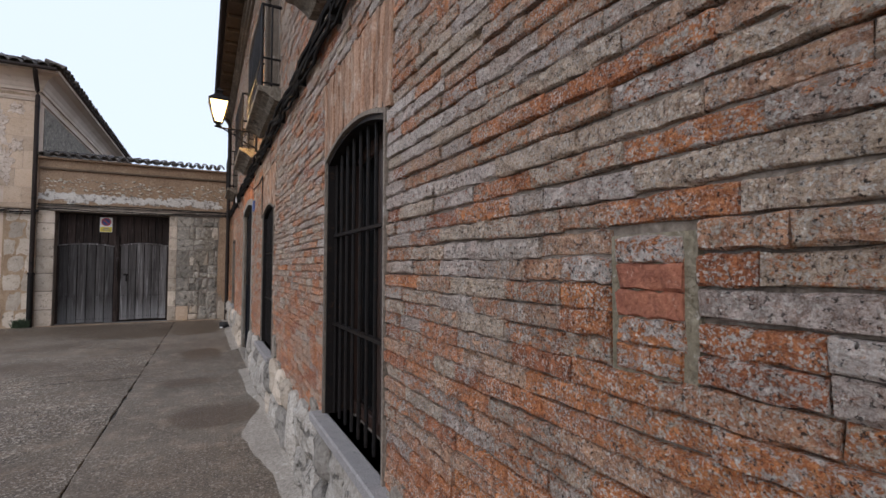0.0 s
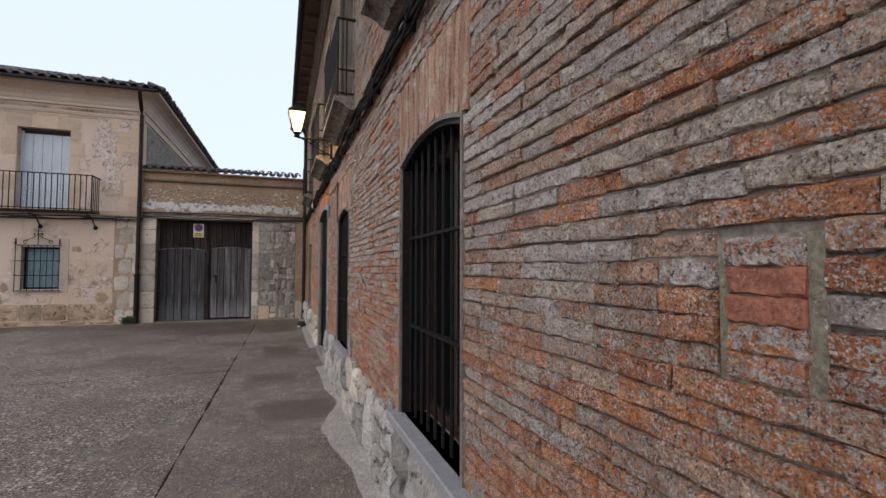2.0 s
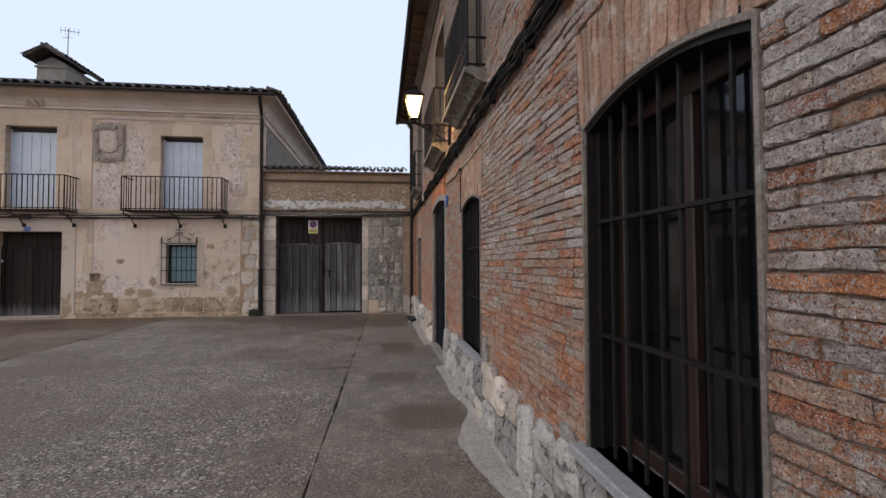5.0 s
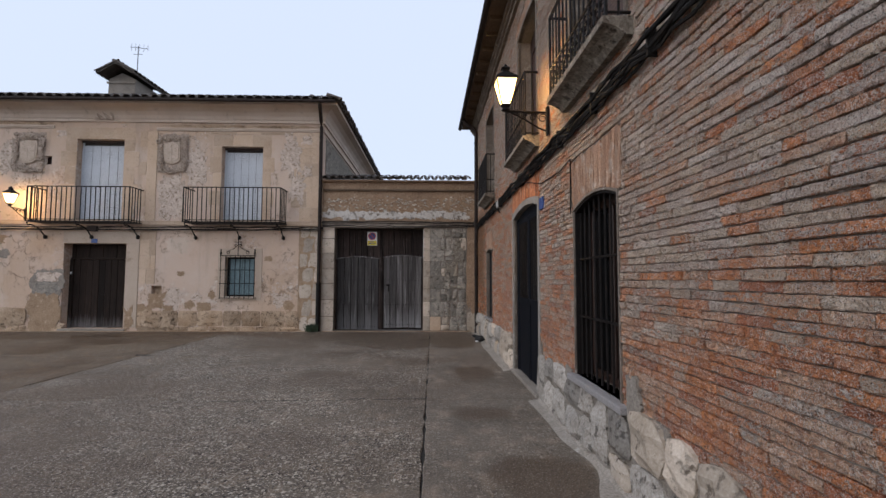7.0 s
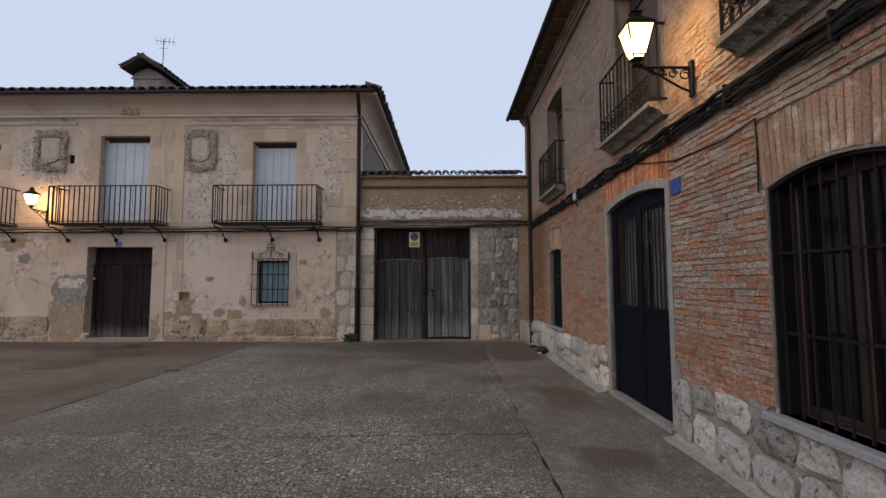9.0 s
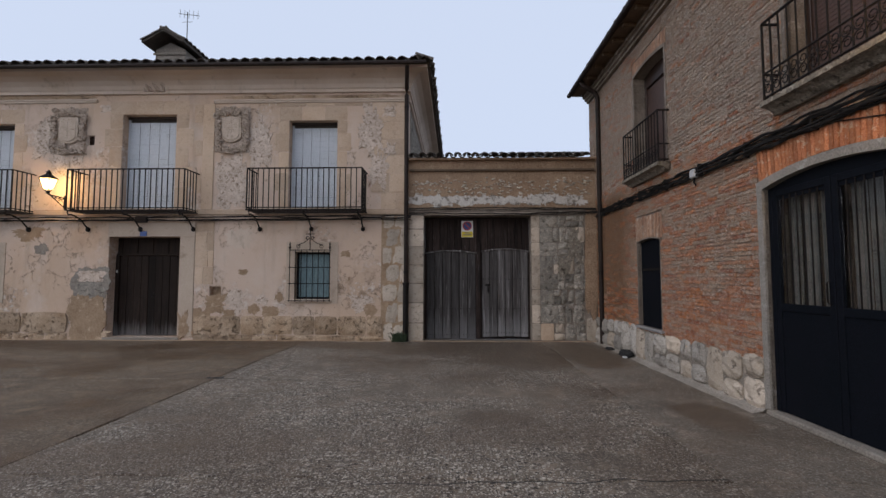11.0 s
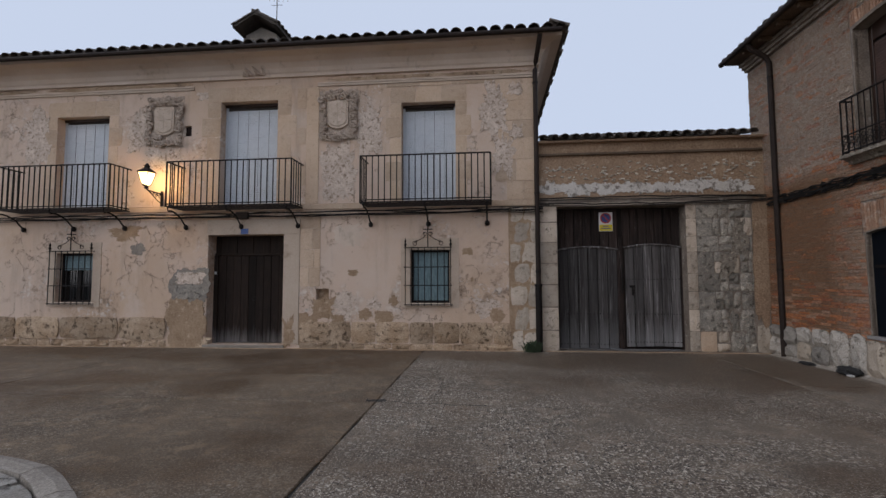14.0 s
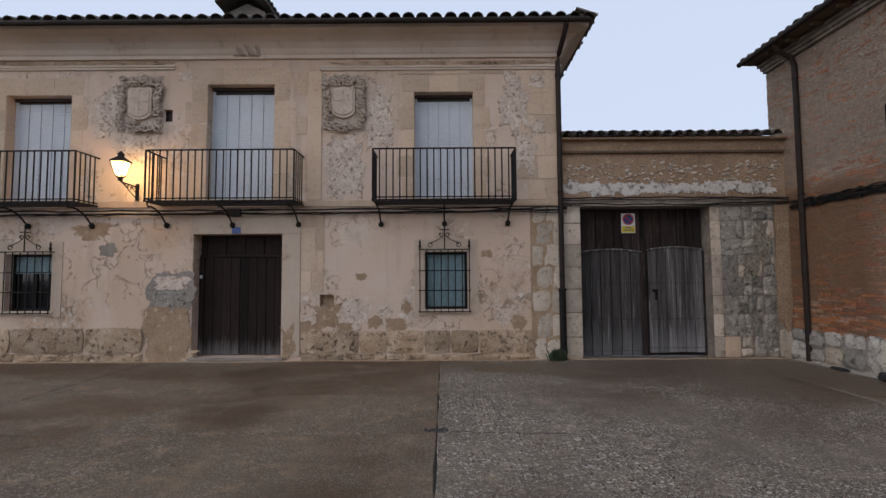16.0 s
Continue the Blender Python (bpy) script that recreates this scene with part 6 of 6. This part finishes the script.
# round stone base in the square
kerb = thing("stone_ring", "low round stone base with a rough concrete rim", "stone base")
KX, KY, KR = -9.23, 6.65, 2.24
for k in range(22):
    a0, a1 = 2 * math.pi * k / 22, 2 * math.pi * (k + 1) / 22 - 0.006
    bm = bmesh.new()
    rows = []
    for q in range(7):
        a = a0 + (a1 - a0) * q / 6
        w = 0.02 * noise.noise(Vector((math.cos(a) * 6, math.sin(a) * 6, 2)))
        h = 0.012 * noise.noise(Vector((math.cos(a) * 9, math.sin(a) * 9, 6)))
        rows.append([bm.verts.new((KX + r * math.cos(a), KY + r * math.sin(a), z)) for r, z in ((KR - 0.2, -0.02), (KR - 0.2 + w, 0.06 + h), (KR - 0.1, 0.075 + h), (KR - 0.02 + w, 0.055 + h), (KR + w, 0.0), (KR + w, -0.02))])
    for p, q in zip(rows, rows[1:]):
        for i in range(5):
            bm.faces.new((p[i], p[i + 1], q[i + 1], q[i]))
    bm.faces.new(rows[0])
    bm.faces.new(rows[-1][::-1])
    part("rim_segment", bm, CEMENT, kerb, "rough grey concrete rim")
for r0, r1, n in ((0.0, KR * 0.3, 5), (KR * 0.31, KR * 0.6, 11), (KR * 0.61, KR - 0.22, 19)):
    for k in range(n):
        a0, a1 = 2 * math.pi * (k + 0.3) / n, 2 * math.pi * (k + 1.3) / n - 0.03
        bm = bmesh.new()
        pts = [(r1, a0 + (a1 - a0) * q / 5) for q in range(6)] + [(max(r0, 0.04), a1 - (a1 - a0) * q / 3) for q in range(4)]
        lo = [bm.verts.new((KX + r * math.cos(a), KY + r * math.sin(a), -0.02)) for r, a in pts]
        hi = [bm.verts.new((KX + r * math.cos(a) + rng.uniform(-0.012, 0.012), KY + r * math.sin(a) + rng.uniform(-0.012, 0.012), 0.045 + rng.uniform(-0.006, 0.006))) for r, a in pts]
        bm.faces.new(hi)
        for i in range(len(lo)):
            j = (i + 1) % len(lo)
            bm.faces.new((lo[i], lo[j], hi[j], hi[i]))
        part("paving_stone", bm, RUBBLE, kerb, "pale flat stone")

# ---- pieces of the walls ----
def plinth_top(u):
    return 0.60 + 0.05 * noise.noise(Vector((u * 0.9, 7.7, 0))) + 0.02 * noise.noise(Vector((u * 4.0, 1.7, 0)))


# rubble plinth of the brick house
u = -0.6
cols = []
while u < 15.4:
    w = rng.uniform(0.26, 0.5)
    cols.append((u, min(w, 15.45 - u)))
    u += w
for u, w in cols:
    if u + w > 7.58 and u < 9.36:
        if u < 7.58 and 7.56 - u > 0.1:
            w = 7.56 - u
        elif u + w > 9.46:
            w, u = u + w - 9.38, 9.38
        else:
            continue
    top = plinth_top(u + w / 2)
    for a, b, c, d, e in LOW[:2] + LOW[3:4]:
        if u + w > a - 0.14 and u < b + 0.1:
            top = min(top, c - 0.06)
    zz = [0.0, top * rng.uniform(0.38, 0.6), top] if rng.random() < 0.8 else [0.0, top]
    for z0, z1 in zip(zz, zz[1:]):
        vs, fs = stone_block(w - 0.012, z1 - z0 - 0.012, 0.11, rng, 4, 0.022, 0.6)
        part("stone", (vs, fs), RUBBLE if rng.random() < 0.85 else JAMB, brick_house, m=TO_WALL @ Matrix.Translation((u + w / 2, -0.058 - rng.uniform(0, 0.018), (z0 + z1) / 2)))
part("plinth_bedding", boxes((-0.010, 0.02, U0, 7.56, 0, 0.54), bevel=0.0), CEMENT, brick_house, "smeared cement between plinth stones")
part("plinth_bedding", boxes((-0.010, 0.02, 9.38, 15.5, 0, 0.54), bevel=0.0), CEMENT, brick_house, "smeared cement between plinth stones")
for u, z, ru, rz, sd in ((4.92, 0.66, 0.10, 0.16, 71), (4.62, 0.55, 0.14, 0.07, 73), (3.0, 0.60, 0.10, 0.08, 75), (1.6, 0.60, 0.1, 0.08, 77), (6.35, 0.57, 0.12, 0.06, 79), (7.5, 0.60, 0.06, 0.10, 81)):
    part("cement_smear", blob(ru, rz, 0.022, sd, 36, 0.4), CEMENT, brick_house, m=TO_WALL @ Matrix.Translation((u, 0.0, z)))

# bricks
PITCH, BH = 0.0505, 0.0462


def brick_arrays(w, h, seed, c=0.005, d=0.045, n=6):
    """One brick: long along y, its worn and wavering face at x = 0."""
    r = random.Random(seed)
    ys, zs = w / 2, h / 2
    out, faces = [], []
    for x, k, jx, jz in ((d, 0.0, 0.0, 0.001), (c * 1.3, 0.0, 0.003, 0.0034), (0.0, c * 0.8, 0.004, 0.0034)):
        for sz in (-1, 1):
            for i in range(n + 1):
                t = i / n * 2 - 1
                end = k * 0.3 if abs(t) > 0.99 else 0.0
                out.append((x + r.uniform(-jx, jx), t * ys - math.copysign(end, t) + r.uniform(-0.003, 0.003), sz * (zs - k) + r.uniform(-jz, jz)))
    row = lambda ring, s: [ring * 2 * (n + 1) + s * (n + 1) + i for i in range(n + 1)]
    loops = [row(g, 0) + row(g, 1)[::-1] for g in range(3)]
    for a, b in zip(loops, loops[1:]):
        for i in range(len(a)):
            k = (i + 1) % len(a)
            faces.append((a[i], b[i], b[k], a[k]))
    lo, hi = row(2, 0), row(2, 1)
    for i in range(n):
        faces.append((lo[i], hi[i], hi[i + 1], lo[i + 1]))
    return out, faces


SIZES = (0.125, 0.20, 0.235, 0.26, 0.285)
VARIANTS = {}
for s in SIZES:
    for k in range(5):
        arr = brick_arrays(s - 0.001, BH, s * 100 + k)
        me = bpy.data.meshes.new("brick")
        me.from_pydata(arr[0], [], arr[1])
        me.materials.append(BRICK_ONE)
        VARIANTS[s, k] = (arr, me)


def blocked(z):
    """Stretches of the wall at height z that bricks keep out of."""
    out = [(0.445, 0.612)] if 1.33 < z < 1.56 else []
    for i, (a, b, c, d, e) in enumerate(LOW + HIGH):
        head = (0.36 if i in (2,) else 0.45) if i < 5 else 0.26
        if c - 0.05 < z < d:
            w = 0.086 if i == 2 else 0.019 if i < 5 else 0.05
            out.append((a - w, b + w))
        elif d <= z < d + e + head:
            out.append((a - 0.08, b + 0.08))
    return sorted(out)


def near(u, z):
    return (0.25 < u < 1.74 and 0.85 < z < 2.1) or (2.86 < u < 4.0 and 1.2 < z < 1.7)


rest, singles = [], 0
z = 0.52 + PITCH / 2
while z < 5.79:
    spans, u = [], U0
    for a, b in blocked(z):
        spans.append((u, a))
        u = b
    spans.append((u, U1))
    for a, b in spans:
        u = a + 0.004
        first = True
        while b - u > 0.05:
            s = rng.choice(SIZES[1:]) if rng.random() < 0.84 else SIZES[0]
            if first and rng.random() < 0.5:
                s = SIZES[0]
            first = False
            k = rng.randrange(5)
            arr, me = VARIANTS[s, k]
            left = b - u
            stretch = 1.0
            if left < s + 0.05:
                stretch = min(left / s, 1.45)
            uc = u + s * stretch / 2
            zc = z + 0.011 * noise.noise(Vector((uc * 0.7, z * 2.2, 3))) + rng.uniform(-0.0015, 0.0015)
            out = -0.004 + rng.uniform(-0.005, 0.006) + 0.008 * noise.noise(Vector((uc * 1.3, z * 2.0, 8)))
            worn = rng.random()
            if worn < 0.04:
                out += 0.006
            m = Matrix.Translation((out, uc, zc)) @ pose(0, 0, 0, rng.uniform(-0.5, 0.5), 0, rng.uniform(-0.8, 0.8)) @ Matrix.Diagonal((1, stretch, rng.uniform(0.93, 1.06), 1))
            if near(uc, zc) and singles < 300:
                part("brick", me, BRICK_ONE, brick_house, m=m)
                singles += 1
            else:
                rest.append((*arr, m))
            u += s * stretch
    z += PITCH
# the plugged hole of header bricks, two of them bare, in mossy mortar
part("plug_mortar", boxes((-0.002, 0.03, 0.447, 0.61, 1.325, 1.558)), MOSSY, brick_house, "mossy yellowish mortar")
for k in range(5):
    me = VARIANTS[0.125, k][1].copy()
    me.materials.clear()
    me.materials.append((BRICK_ALL, BRICK_ALL, BARE_BRICK, BARE_BRICK, BRICK_ALL)[k])
    part("brick", me, BRICK_ONE, brick_house, m=Matrix.Translation((-0.012, 0.532 - 0.004 * (k % 2), 1.353 + 0.0445 * k)) @ Matrix.Diagonal((1, 0.98, 0.95, 1)))
# soldier bricks over the openings
for i, (a, b, c, d, e) in enumerate(LOW + HIGH):
    head = (0.34 if i in (2,) else 0.42) if i < 5 else 0.24
    rimw = 0.088 if i == 2 else 0.020 if i < 5 else 0.052
    heads = []
    n = round((b - a + 0.14) / 0.056)
    for k in range(n):
        u = a - 0.07 + (b - a + 0.14) * (k + 0.5) / n
        z0 = d + max(0.0, arch_half(u, a, b, e)) + rimw + 0.004
        z1 = d + e + head - rng.uniform(0.0, 0.03)
        arr = brick_arrays(z1 - z0, 0.046, 900 + k + 40 * i)
        heads.append((*arr, Matrix.Translation((-0.006 + rng.uniform(-0.004, 0.004), u, (z0 + z1) / 2)) @ pose(0, 0, 0, 90 + (k / n - 0.5) * -10)))
    part("brick_head", merged(heads), HEAD_BARE if i == 2 else HEAD_TAN, brick_house, "bare orange bricks set on edge" if i == 2 else "tan washed bricks set on edge", kind="stuff")
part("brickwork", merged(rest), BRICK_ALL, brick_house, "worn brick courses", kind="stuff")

part("joint_mortar", boxes((-4.60, -3.966, FY - 0.005, FY + 0.01, 0.02, 2.975)), EARTH, manor, "brown joints between the corner stones")
# ashlar plinth, quoins and jambs
def course(parent, x0, x1, z0, z1, y, material, lo, hi, proud=0.02, rough=0.01, roundness=0.3):
    x = x0
    while x < x1 - 0.02:
        w = rng.uniform(lo, hi)
        if x1 - x - w < lo * 0.6:
            w = x1 - x
        face_stone(parent, x, x + w, z0, z1, y, material, proud + rng.uniform(0, 0.01), rough, roundness)
        x += w


# dressed blocks: corner, beside the windows and in the middle pier
z, k = 3.115, 0
while z < 5.66:
    h = min(rng.uniform(0.34, 0.46), 5.70 - z)
    if 5.70 - z - h < 0.2:
        h = 5.70 - z
    x = -4.86 if k % 2 else -4.62
    course(manor, x, -3.962, z, z + h, FY, ASHLAR, 0.34, 0.6, 0.008, 0.004, 0.06)
    if k % 2:
        face_stone(manor, -9.19, -8.98, z, z + h, FY, ASHLAR, 0.010, 0.004, 0.06)
    z, k = z + h, k + 1
course(manor, -7.18, -4.9, 5.632, 5.712, FY, ASHLAR, 0.5, 0.9, 0.009, 0.004, 0.06)
z = 1.32
for h in (0.42, 0.38, 0.45, 0.40):
    course(manor, -9.07, -8.62, z, z + h, FY, ASHLAR, 0.2, 0.5, 0.010, 0.004, 0.06)
    z += h
course(manor, -9.06, -4.57, 0.13, 0.58, FY, PLINTH, 0.35, 0.75, 0.03)
course(manor, -9.06, -4.57, 0.0, 0.128, FY, PLINTH, 0.3, 0.6, 0.016, 0.012, 0.2)
course(manor, -19.0, -12.1, 0.17, 0.66, FY, PLINTH, 0.9, 1.5, 0.05)
course(manor, -19.0, -12.1, 0.0, 0.168, FY, PLINTH, 0.25, 0.5, 0.02, 0.016, 0.3)
z, k = 0.0, 0
while z < 2.95:
    h = min(rng.uniform(0.36, 0.48), 2.975 - z)
    if 2.975 - z - h < 0.2:
        h = 2.975 - z
    x = -4.55 + (0.06 if k % 2 else -0.02)
    cut = x + rng.uniform(0.22, 0.36)
    face_stone(manor, x, cut, z, z + h, FY, JAMB, 0.012)
    face_stone(manor, cut, -3.965, z, z + h, FY, JAMB, 0.012)
    face_stone(gate_wall, -3.955, -3.602, z, z + h * 0.98, GY, JAMB, 0.012)
    z, k = z + h, k + 1
z, k = 0.02, 0
while z < 2.93:
    h = min(rng.uniform(0.3, 0.44), 2.945 - z)
    if 2.945 - z - h < 0.18:
        h = 2.945 - z
    w = 0.46 if k % 2 else 0.36
    face_stone(gate_wall, -1.058, -0.86, z, z + h, GY, JAMB, 0.016)
    face_stone(gate_wall, -0.858, -1.06 + w + 0.15, z, z + h, GY, GREYSTONE if z > 0.35 else ASHLAR, 0.016)
    x = -1.06 + w + 0.155
    while x < 0.16:
        ww = min(rng.uniform(0.14, 0.32), 0.18 - x)
        if rng.random() < 0.5:
            hh = h * rng.uniform(0.4, 0.6)
            parts = ((z, z + hh), (z + hh, z + h))
        else:
            parts = ((z, z + h),)
        for a, b in parts:
            face_stone(gate_wall, x, x + ww, a, b, GY, rng.choice((GREYSTONE,) * 8 + (JAMB,)), rng.uniform(0.018, 0.032), 0.014, 0.3, 0.006)
        x += ww
    z, k = z + h, k + 1
for x, z, rx, rz, sd in ((-0.08, 2.25, 0.16, 0.36, 91), (-0.3, 1.75, 0.14, 0.2, 95)):
    part("render_patch", blob(rx, rz, 0.034 + 0.001 * (sd - 90), sd, 110, 0.6), STAINED, gate_wall, "pitted dark render", Matrix.Translation((x, GY + 0.002, z)))
part("corner_plaster", blob(0.16, 1.22, 0.030, 151.0, 110, 0.18), MUD, gate_wall, "brown mud plaster beside the downpipe", Matrix.Translation((0.34, GY + 0.002, 1.85)))
face_stone(gate_wall, 0.20, 0.49, 0.0, 0.55, GY, JAMB, 0.03, 0.01, 0.2)
